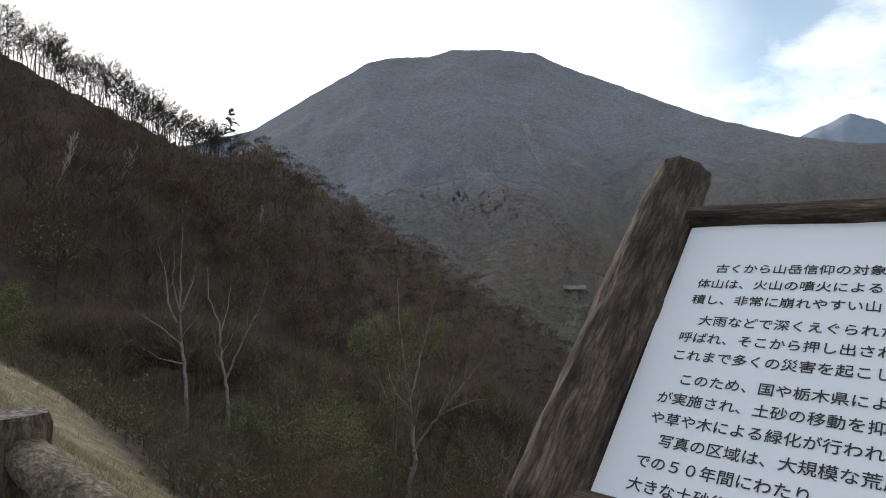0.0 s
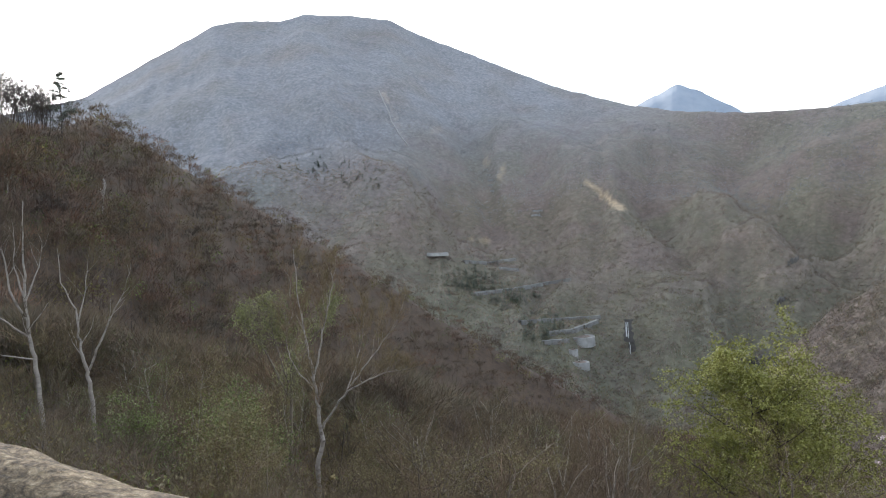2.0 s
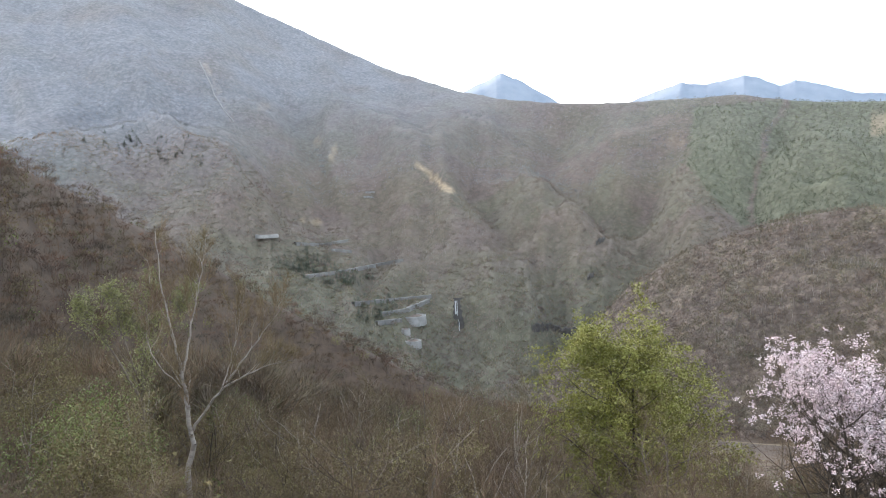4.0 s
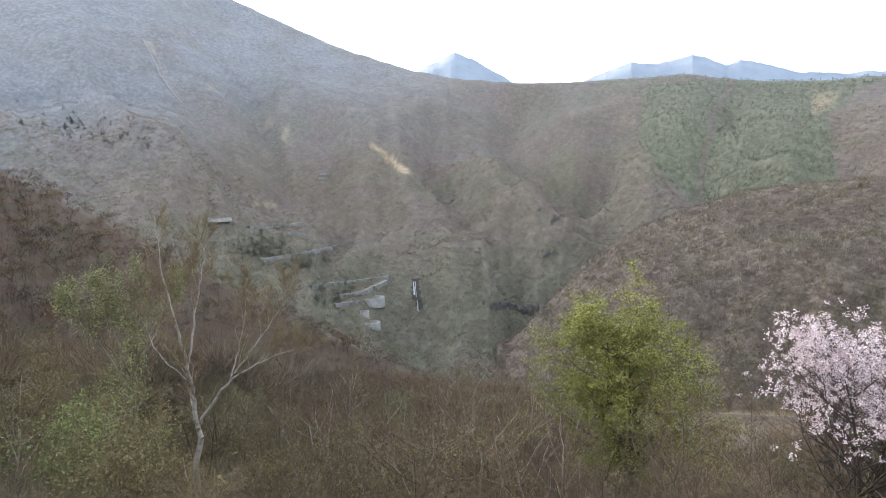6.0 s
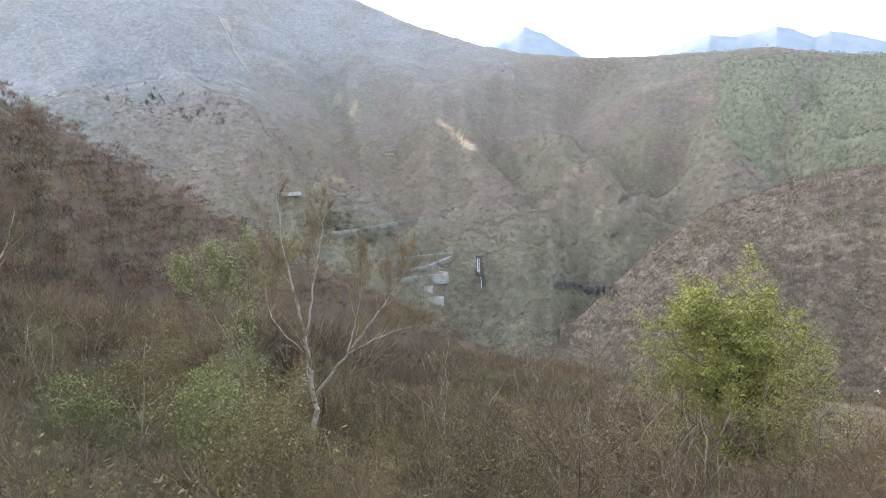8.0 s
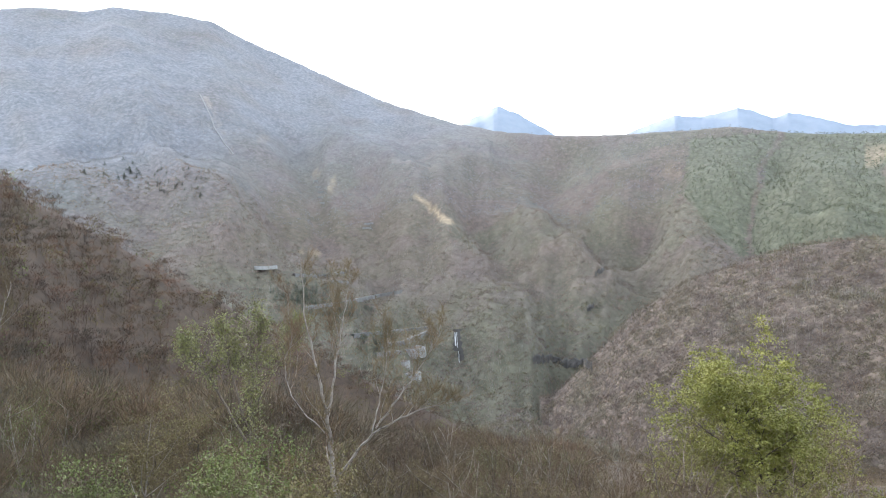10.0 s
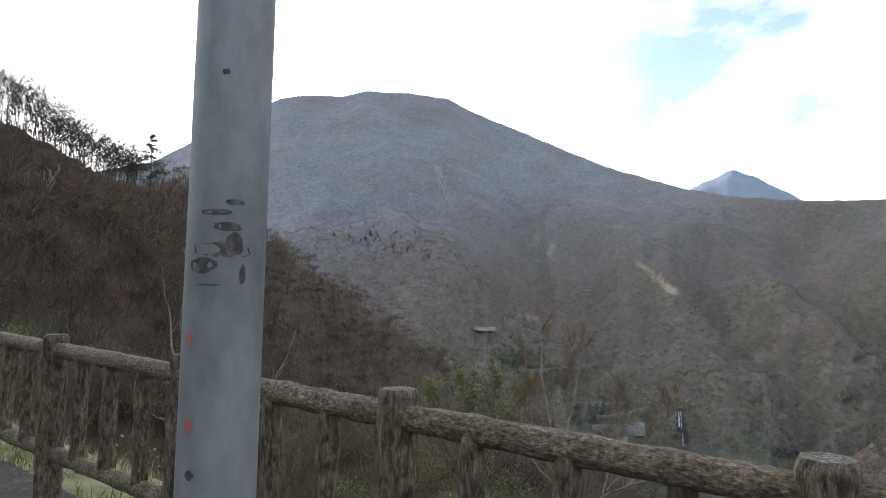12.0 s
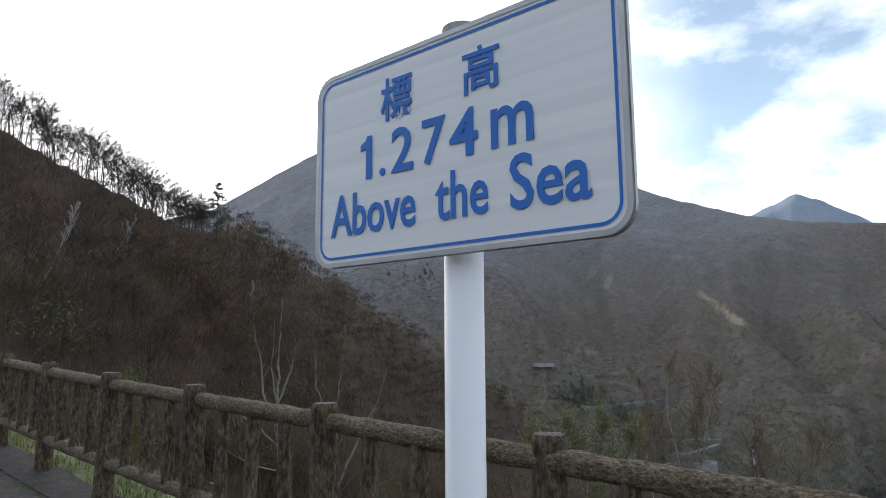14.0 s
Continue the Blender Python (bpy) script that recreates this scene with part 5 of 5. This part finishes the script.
def falls():
    """White water in broken threads down a dark rock cleft."""
    rng = random.Random(2)
    t = thing("waterfall", Matrix.Identity(4), "thin broken white waterfall down a dark rock cleft", "waterfall")
    p = spot(40.8, -10.4, 620)
    r = math.hypot(p.x - OX, p.y - OY) - 14

    def sheet(name, mat, a0, e0, a1, e1, wide, back, rough):
        bm, rows = bmesh.new(), []
        for k in range(11):
            a, e = radians(a0 + (a1 - a0) * k / 10 + rng.uniform(-rough, rough)), radians(e0 + (e1 - e0) * k / 10)
            out = r + back - 1.0 * k
            c = Vector((OX + out * math.sin(a), OY + out * math.cos(a), out * math.tan(e)))
            side = Vector((math.cos(a), -math.sin(a), 0)) * r * math.tan(radians(wide / 2)) * rng.uniform(.55, 1.2)
            way = Vector((math.sin(a), math.cos(a), 0))
            rows.append([bm.verts.new(c + side * s + way * (abs(s) * 1.5 + rng.uniform(-.6, .6))) for s in (-1, -.35, .35, 1)])
        for a, b in zip(rows[:-1], rows[1:]):
            for k in range(3):
                bm.faces.new((a[k], a[k + 1], b[k + 1], b[k]))
        part(name, from_bm(name, bm, M[mat], True), t)

    sheet("rock_face", "cliff", 40.75, -8.3, 40.8, -10.2, .75, 6, .08)
    sheet("rock_face", "cliff", 41.0, -10.0, 41.2, -13.2, .55, 6, .08)
    sheet("water", "water", 40.58, -8.55, 40.62, -9.75, .13, 0, .005)
    sheet("water", "water", 40.74, -8.55, 40.78, -9.9, .07, 0, .005)
    sheet("water", "water", 40.86, -10.1, 40.88, -11.2, .07, 0, .03)
    sheet("water", "water", 41.0, -11.4, 41.15, -12.9, .08, 0, .03)


falls()


def gorge_cliff(label, line, tall, seed):
    """A broken dark rock wall along the gorge."""
    rng = random.Random(seed)
    bm, rows = bmesh.new(), []
    for (a0, e0), (a1, e1) in zip(line[:-1], line[1:]):
        for k in range(8):
            p = spot(a0 + (a1 - a0) * k / 8, e0 + (e1 - e0) * k / 8, 620)
            away = Vector((p.x - OX, p.y - OY, 0)).normalized()
            h = tall * rng.uniform(.5, 1.2)
            rows.append([bm.verts.new(p - away * (7 + rng.uniform(-2, 2)) * g + Vector((0, 0, z * h + rng.uniform(-1, 1)))) for g, z in ((1.2, -.6), (1.0, -.1), (.8, .4), (.4, .9), (-.6, 1.0))])
    for a, b in zip(rows[:-1], rows[1:]):
        for k in range(4):
            bm.faces.new((a[k], b[k], b[k + 1], a[k + 1]))
    tagged(new("gorge_cliff", from_bm("gorge_cliff", bm, M["cliff"])), label, "cliff")


gorge_cliff("long dark rock wall across the wooded gorge", ((47.4, -11.0), (48.6, -10.8), (50.2, -11.3), (51.5, -11.2), (52.6, -11.5)), 11, 3)
gorge_cliff("small dark outcrop beside the gorge stream", ((52.2, -6.6), (52.9, -6.2)), 8, 4)
gorge_cliff("broken dark rocks on the mountain's gully side", ((53.0, -3.6), (53.9, -3.1)), 9, 5)
# ---- fence of imitation logs ----
def log_mesh(name, length, radius, seed, mat, sides=20, rings=26, taper=0.0, ends=None, groove=.011, freq=2.4):
    """A log along z with bark grooves, knots and rounded ends; a second material caps it."""
    bm = bmesh.new()
    grid = []
    for i in range(rings + 1):
        f = i / rings
        z = f * length
        edge = min(f, 1 - f) * length
        shrink = 1 - .14 * max(0.0, 1 - edge / .022) ** 2
        row = []
        for k in range(sides):
            a = 2 * math.pi * k / sides
            p = Vector((math.cos(a) * freq, math.sin(a) * freq, z * 4.0 + seed * 7.3))
            g = abs(noise.noise(Vector((p.x * 1.7, p.y * 1.7, p.z * 1.1)))) - .25 + .35 * noise.noise(Vector((p.x * 3.1, p.y * 3.1, p.z * 2.6)))
            rr = radius * (1 + taper * (f - .5)) * shrink + groove * g * 2.4 + groove * .7 * noise.noise(p * .8)
            row.append(bm.verts.new((rr * math.cos(a), rr * math.sin(a), z)))
        grid.append(row)
    for a, b in zip(grid[:-1], grid[1:]):
        for k in range(sides):
            bm.faces.new((a[k], a[(k + 1) % sides], b[(k + 1) % sides], b[k]))
    top = bm.faces.new(grid[-1])
    low = bm.faces.new(list(reversed(grid[0])))
    me_mats = [mat, ends or mat]
    r = bmesh.ops.inset_region(bm, faces=[top], thickness=radius * .10, depth=.004)
    top.material_index = 1
    for f in r["faces"]:
        f.material_index = 1
    me = from_bm(name, bm, me_mats, True)
    for p in me.polygons:
        if p.material_index == 1:
            p.use_smooth = False
    return me


def fence_point(i):
    s = (i - 1) * 1.5 if i >= 0 else -1.5 + 1.645 * i
    return Vector((FX + UX * s, FY + UY * s, float(road_z(s + 0.0))))


def build_fence():
    fence = thing("log_fence", Matrix.Identity(4), "roadside fence of weathered brown concrete imitation logs", "fence")
    posts = [log_mesh("post", 1.38, .080, k, M["concrete_bark"], ends=M["concrete_top"], rings=44, sides=32, groove=.0085, freq=3.6) for k in range(3)]
    bars = [log_mesh("baluster", .70, .046, 10 + k, M["concrete_bark"], sides=14, rings=16, groove=.008) for k in range(3)]
    rails = [log_mesh("top_rail", 1.503, .053, 20 + k, M["concrete_rail"], rings=60, sides=24, groove=.0065) for k in range(2)]
    lows = [log_mesh("bottom_rail", 1.5, .049, 30 + k, M["concrete_rail"], rings=26, sides=14, groove=.006) for k in range(2)]
    rng = random.Random(4)
    for i in range(-9, 24):
        p, q = fence_point(i), fence_point(i + 1)
        part("post", posts[i % 3], fence, pose(p.x, p.y, p.z - .30, rng.gauss(0, .5), rng.gauss(0, .5), rng.uniform(0, 360)))
        along = (q - p)
        turn = along.to_track_quat("Z", "Y").to_matrix().to_4x4() @ pose(0, 0, 0, 0, 0, 90 * (i % 4))
        part("top_rail", rails[i % 2], fence, Matrix.Translation(p + Vector((0, 0, .976))) @ turn @ Matrix.Diagonal((1, 1, along.length / 1.503, 1)))
        part("bottom_rail", lows[i % 2], fence, Matrix.Translation(p + Vector((0, 0, .30))) @ turn @ Matrix.Diagonal((1, 1, along.length / 1.5, 1)))
        for k in range(3):
            c = p.lerp(q, (k + 1) / 4)
            part("baluster", bars[(i + k) % 3], fence, pose(c.x, c.y, c.z + .28, rng.gauss(0, .4), rng.gauss(0, .4), rng.uniform(0, 360)))


build_fence()


# ---- road edge ----
def strip(name, label, d0, d1, s0, s1, mat, lift, step=.5, cols=8, thick=.12, rough_edge=0.0):
    bm = bmesh.new()
    n = int((s1 - s0) / step)
    rows = []
    for i in range(n + 1):
        s = s0 + (s1 - s0) * i / n
        row = []
        for k in range(cols + 1):
            d = d0 + (d1 - d0) * k / cols
            if k == cols and rough_edge:
                d += rough_edge * noise.noise(Vector((s * 1.7, d0, 3.0)))
            x, y = FX + UX * s + NX * d, FY + UY * s + NY * d
            row.append(bm.verts.new((x, y, float(road_z(s)) + lift + .004 * noise.noise(Vector((x, y, 0))))))
        row.append(bm.verts.new(row[-1].co - Vector((0, 0, thick))))
        row.insert(0, bm.verts.new(row[0].co - Vector((0, 0, thick))))
        rows.append(row)
    for a, b in zip(rows[:-1], rows[1:]):
        for k in range(len(a) - 1):
            bm.faces.new((a[k], a[k + 1], b[k + 1], b[k]))
    return tagged(new(name, from_bm(name, bm, M[mat])), label, name.replace("_", " "), kind="structure")


strip("pavement", "cracked dark old asphalt of the viewing place", -10, -.24, -20, 45, "asphalt", -.01, cols=20)
strip("verge", "worn concrete edge strip under the fence", -.30, .14, -20, 45, "kerb", .005, step=.25, cols=4, rough_edge=.05)


def moss_line():
    """Moss clumps in the joint between asphalt and edge strip, and a crack across the asphalt."""
    rng = random.Random(6)
    bm = bmesh.new()
    for _ in range(2600):
        s = rng.uniform(-12, 26)
        if noise.noise(Vector((s * .55, 1.0, 0))) + .5 * noise.noise(Vector((s * 2.6, 5.0, 0))) < -.05:
            continue
        d = -.315 + rng.gauss(0, .03) + .03 * noise.noise(Vector((s * 1.7, 9.0, 0)))
        c = Vector((FX + UX * s + NX * d, FY + UY * s + NY * d, float(road_z(s)) - .012))
        r = rng.uniform(.007, .024)
        ring = [bm.verts.new(c + Vector((r * math.cos(k * 1.05) * rng.uniform(.7, 1.3), r * math.sin(k * 1.05) * rng.uniform(.7, 1.3), 0))) for k in range(6)]
        top = bm.verts.new(c + Vector((0, 0, r * .55 + .008)))
        for k in range(6):
            bm.faces.new((ring[k], ring[(k + 1) % 6], top))
    tagged(new("moss", from_bm("moss", bm, M["moss"], True)), "green-brown moss in the joint beside the road", "moss", kind="stuff")


def road_crack():
    bm = bmesh.new()
    rows = []
    for k in range(25):
        f = k / 24
        s, d = 4.69 - .06 * f + .05 * noise.noise(Vector((f * 9, 0, 0))), -.33 - 3.2 * f
        w = .008 + .005 * noise.noise(Vector((f * 20, 8, 0)))
        x, y = FX + UX * s + NX * d, FY + UY * s + NY * d
        rows.append([bm.verts.new((x + UX * w * j, y + UY * w * j, float(road_z(s)) - .0055 + .004 * noise.noise(Vector((x, y, 0))))) for j in (-1, 1)])
    for a, b in zip(rows[:-1], rows[1:]):
        bm.faces.new((a[0], a[1], b[1], b[0]))
    tagged(new("road_crack", from_bm("road_crack", bm, M["black_ink"])), "dark crack across the old asphalt", "crack", kind="structure")


moss_line()
road_crack()


def grass_blades():
    rng = np.random.RandomState(12)
    n = 90000
    s = rng.uniform(-11, 26, n)
    d = .13 + 5.6 * rng.rand(n) ** 1.15
    x, y = FX + UX * s + NX * d, FY + UY * s + NY * d
    keep = fbm(x / .7, y / .7, 15) + .15 * rng.rand(n) > .48
    x, y, n = x[keep], y[keep], int(keep.sum())
    z = land(x, y)[0] - .02
    a, h = rng.rand(n) * 6.28, rng.uniform(.04, .15, n)
    lean = rng.normal(0, .5, (n, 2)) * h[:, None]
    w = .004 + .004 * rng.rand(n)
    b = np.stack([x, y, z], -1)
    o = np.stack([np.cos(a) * w, np.sin(a) * w, 0 * a], -1)
    V = np.stack([b - o, b + o, b + np.stack([lean[:, 0], lean[:, 1], h], -1)], 1)
    fresh = (s[keep] + rng.normal(0, .8, n) > -.5) & (d[keep] < .9 + rng.normal(0, .25, n))
    for sel, mat, label in ((~fresh, "grass", "short dry straw-coloured grass beyond the fence"), (fresh, "green_grass", "fresh green and straw grass along the fence foot")):
        k = int(sel.sum())
        tagged(new("grass", tri_mesh("grass", V[sel].reshape(-1, 3), np.arange(3 * k).reshape(-1, 3), M[mat])), label, "grass", kind="stuff")


grass_blades()


# ---- lettering ----
def letters(text, size, mat, thick=.0006, bold=.0):
    cu = bpy.data.curves.new("letters", "FONT")
    cu.body, cu.size, cu.extrude, cu.offset = text, size, thick, bold
    cu.resolution_u = 3
    ob = bpy.data.objects.new("letters", cu)
    scene.collection.objects.link(ob)
    bpy.context.view_layer.update()
    me = bpy.data.meshes.new_from_object(ob.evaluated_get(bpy.context.evaluated_depsgraph_get()))
    bpy.data.objects.remove(ob)
    me.materials.clear()
    me.materials.append(M[mat])
    return me


def fitted(name, text, x0, x1, y0, y1, mat, parent, z, bold=0.0):
    """Lettering stretched to a box on a panel."""
    me = letters(text, .1, mat, bold=bold)
    co = np.empty(len(me.vertices) * 3, np.float32)
    me.vertices.foreach_get("co", co)
    co = co.reshape(-1, 3)
    lo, hi = co.min(0), co.max(0)
    co[:, 0] = x0 + (co[:, 0] - lo[0]) / (hi[0] - lo[0]) * (x1 - x0)
    co[:, 1] = y0 + (co[:, 1] - lo[1]) / (hi[1] - lo[1]) * (y1 - y0)
    me.vertices.foreach_set("co", co.ravel())
    me.update()
    return part(name, me, parent, Matrix.Translation((0, 0, z)))


def rounded(w, h, r, n=6):
    pts = []
    for cx, cy, a0 in ((w / 2 - r, h / 2 - r, 0), (-w / 2 + r, h / 2 - r, 90), (-w / 2 + r, -h / 2 + r, 180), (w / 2 - r, -h / 2 + r, 270)):
        pts += [(cx + r * math.cos(radians(a0 + 90 * k / n)), cy + r * math.sin(radians(a0 + 90 * k / n))) for k in range(n + 1)]
    return pts


def plate(name, w, h, r, thick, mat, bevel=.003):
    bm = bmesh.new()
    f = bm.faces.new([bm.verts.new((x, y, 0)) for x, y in rounded(w, h, r)])
    e = bmesh.ops.extrude_face_region(bm, geom=[f])
    bmesh.ops.translate(bm, vec=(0, 0, -thick), verts=[v for v in e["geom"] if isinstance(v, bmesh.types.BMVert)])
    return from_bm(name, bm, mat)


def outline(name, w, h, r, line, mat):
    bm = bmesh.new()
    a = [bm.verts.new((x, y, 0)) for x, y in rounded(w, h, r)]
    b = [bm.verts.new((x, y, 0)) for x, y in rounded(w - 2 * line, h - 2 * line, r - line)]
    for k in range(len(a)):
        j = (k + 1) % len(a)
        bm.faces.new((a[k], a[j], b[j], b[k]))
    return from_bm(name, bm, mat)


def pipe(name, length, radius, mat, sides=28, cap=True):
    bm = bmesh.new()
    bmesh.ops.create_cone(bm, cap_ends=cap, segments=sides, radius1=radius, radius2=radius, depth=length)
    bmesh.ops.translate(bm, vec=(0, 0, length / 2), verts=bm.verts)
    me = from_bm(name, bm, mat, False)
    for p in me.polygons:
        p.use_smooth = len(p.vertices) == 4
    return me


def altitude_sign():
    left, right = Vector((-6.988, 8.406, 0)), Vector((-6.667, 7.931, 0))
    across = (right - left).normalized()
    out = Vector((across.y, -across.x, 0))
    mid = (left + right) / 2 + Vector((0, 0, 1.8085))
    W, H = (right - left).length + .008, .336
    foot = mid - out * .048
    foot.z = 0
    t = thing("altitude_sign", Matrix.Translation(foot), "white roadside altitude sign with blue lettering on a white pole", "sign")
    face = Matrix.Translation(mid - foot) @ Matrix((across, (0, 0, 1), out)).transposed().to_4x4() @ pose(0, 0, 0, 0, 0, .2)
    part("pole", pipe("pole", 2.02, .0302, M["white_paint"]), t, Matrix.Translation((0, 0, -.05)), "white enamelled steel pole")
    part("pole_cap", pipe("pole_cap", .04, .0318, M["galvanised"]), t, Matrix.Translation((0, 0, 1.965)), "grey plastic pole cap")
    board = part("board", plate("board", W, H, .034, .004, M["sign_sheet"]), t, face, "white reflective board")
    part("rim", outline("rim", W + .009, H + .009, .038, .008, M["aluminium"]), board, Matrix.Translation((0, 0, .002)))
    part("back_frame", plate("back_frame", W + .009, H + .009, .038, .007, M["aluminium"]), board, Matrix.Translation((0, 0, -.005)))
    part("border", outline("border", W - .017, H - .017, .03, .0045, M["blue_ink"]), board, Matrix.Translation((0, 0, .0012)), "blue border line")
    for z in (-.075, .075):
        part("bracket", plate("bracket", .10, .022, .004, .027, M["galvanised"]), board, Matrix.Translation((0, z, -.019)))
    for word, x0, x1, y0, y1, heavy in (("標", -.132, -.062, .058, .131, .0012), ("高", .040, .106, .060, .131, .0012), (".", -.134, -.121, -.031, -.018, .001),
                                        ("2", -.107, -.060, -.031, .042, .0012), ("7", -.041, .006, -.031, .041, .0012), ("4", .014, .066, -.031, .041, .0016), ("m", .090, .160, -.030, .028, .0012),
                                        ("Above", -.252, -.055, -.122, -.049, .0011), ("the", -.014, .083, -.121, -.048, .0011), ("Sea", .120, .242, -.123, -.045, .0012)):
        fitted("lettering", word, x0, x1, y0, y1, "blue_ink", board, .002, heavy)
    bm = bmesh.new()
    one = [(-.166, -.031), (-.153, -.031), (-.153, .042), (-.163, .042), (-.168, .034), (-.179, .029), (-.179, .019), (-.166, .022)]
    f = bm.faces.new([bm.verts.new((x, y, .0012)) for x, y in one])
    e = bmesh.ops.extrude_face_region(bm, geom=[f])
    bmesh.ops.translate(bm, vec=(0, 0, -.0012), verts=[v for v in e["geom"] if isinstance(v, bmesh.types.BMVert)])
    part("lettering", from_bm("lettering", bm, M["blue_ink"]), board, Matrix.Translation((0, 0, .0014)))


altitude_sign()


def steel_pole():
    x, y = -5.806, 6.573
    t = thing("steel_pole", pose(x, y, 0, 0, 0, 0), "weathered galvanised steel pole with rust stains and red paint spots", "pole")
    part("shaft", pipe("shaft", 3.6, .0260, M["galvanised"]), t, Matrix.Translation((0, 0, -.02)))
    part("cap", pipe("cap", .03, .0287, M["galvanised"]), t, Matrix.Translation((0, 0, 3.58)))
    rng = random.Random(9)

    def stain(mat, a, z, wa, hz):
        bm = bmesh.new()
        ring = []
        for k in range(14):
            b = 2 * math.pi * k / 14
            f = 1 + .45 * noise.noise(Vector((b * 1.3, z * 9, a)))
            ang, zz = a + wa * f * math.cos(b), z + hz * f * math.sin(b)
            ring.append(bm.verts.new((.0262 * math.cos(ang), .0262 * math.sin(ang), zz)))
        c = bm.verts.new((.0264 * math.cos(a), .0264 * math.sin(a), z))
        for k in range(14):
            bm.faces.new((c, ring[k], ring[(k + 1) % 14]))
        part("stain" if mat == "rust" else "paint_mark", from_bm("stain", bm, M[mat]), t)

    for a, z, wa, hz in ((-1.42, 1.447, .22, .008), (-1.6, 1.458, .35, .003), (-1.2, 1.427, .08, .007), (-2.0, 1.42, .3, .0005), (-1.45, 1.474, .25, .002), (-1.9, 1.467, .4, .002), (-1.7, 1.443, .75, .005), (-2.2, 1.432, .35, .006), (-1.55, 1.62, .2, .003), (-2.1, 1.71, .12, .004), (-1.8, 1.56, .1, .002), (-1.7, 1.25, .2, .003), (-2.3, 1.30, .15, .003)):
        stain("rust", a, z, wa, hz)
    for a, z, wa, hz in ((-2.45, 1.385, .08, .004), (-2.4, 1.33, .10, .005)):
        stain("red_paint", a, z, wa, hz)


steel_pole()


def info_board():
    right = Vector((.5903, -.8072, 0))
    back = Vector((.8072, .5903, 0))
    up = (back * .7143 + Vector((0, 0, .6998))).normalized()
    mid = Vector((.963, 1.782, 1.30))
    t = thing("information_board", Matrix.Translation((mid.x, mid.y, 0)), "reclined information board, white panel in a frame of brown imitation logs", "sign")
    turn = Matrix((right, up.cross(right), up)).transposed().to_4x4()
    width = 2.0

    def at(p):
        return Matrix.Translation(p - Vector((mid.x, mid.y, 0)))
    top = mid + up * .688
    low = mid - up * .66
    for k in (0, 1):
        off = right * (width * k)
        part("frame_post", log_mesh("frame_post", (top - low).length, .097, 50 + k, M["tan_board"], rings=90, sides=48, groove=.0065, freq=4.6), t, at(low + off) @ turn)
        g = low + off + up * .08
        part("leg", log_mesh("leg", g.z + .8, .078, 60 + k, M["tan_board"], rings=20), t, at(Vector((g.x, g.y, -.85))))
    rail = Matrix((up, up.cross(right) * -1, right)).transposed().to_4x4()
    for h, r in ((.445, .042), (-.60, .045)):
        part("cross_bar", log_mesh("cross_bar", width, r, 70, M["tan_board"], rings=36, sides=14, groove=.004), t, at(mid + up * h) @ rail)
    face = at(mid + up * -.08 + right * (width / 2)) @ Matrix((right, up, right.cross(up))).transposed().to_4x4()
    W, H = width - .205, 1.0
    panel = part("panel", plate("panel", W, H, .004, .012, M["panel_white"]), t, face, "white printed panel")
    lines = ("古くから山岳信仰の対象", "体山は、火山の噴火による", "積し、非常に崩れやすい山", "大雨などで深くえぐられた", "呼ばれ、そこから押し出され", "これまで多くの災害を起こし",
             "このため、国や栃木県によ", "が実施され、土砂の移動を抑", "や草や木による緑化が行われ", "写真の区域は、大規模な荒廃", "での５０年間にわたり、", "大きな土砂災害")
    y = .2166 + .08 + .0175
    for i, text in enumerate(lines):
        first = text[0] in "古大こ写" and not text.startswith(("これ", "大き"))
        if first and i in (3, 6):
            y -= .016
        x = -width / 2 + .183 + (.0385 if first else 0)
        me = letters(text, .0385, "black_ink", .0004, .00015)
        part("text_line", me, panel, Matrix.Translation((x, y - .033, .0015)))
        y -= .0630
    return t


info_board()
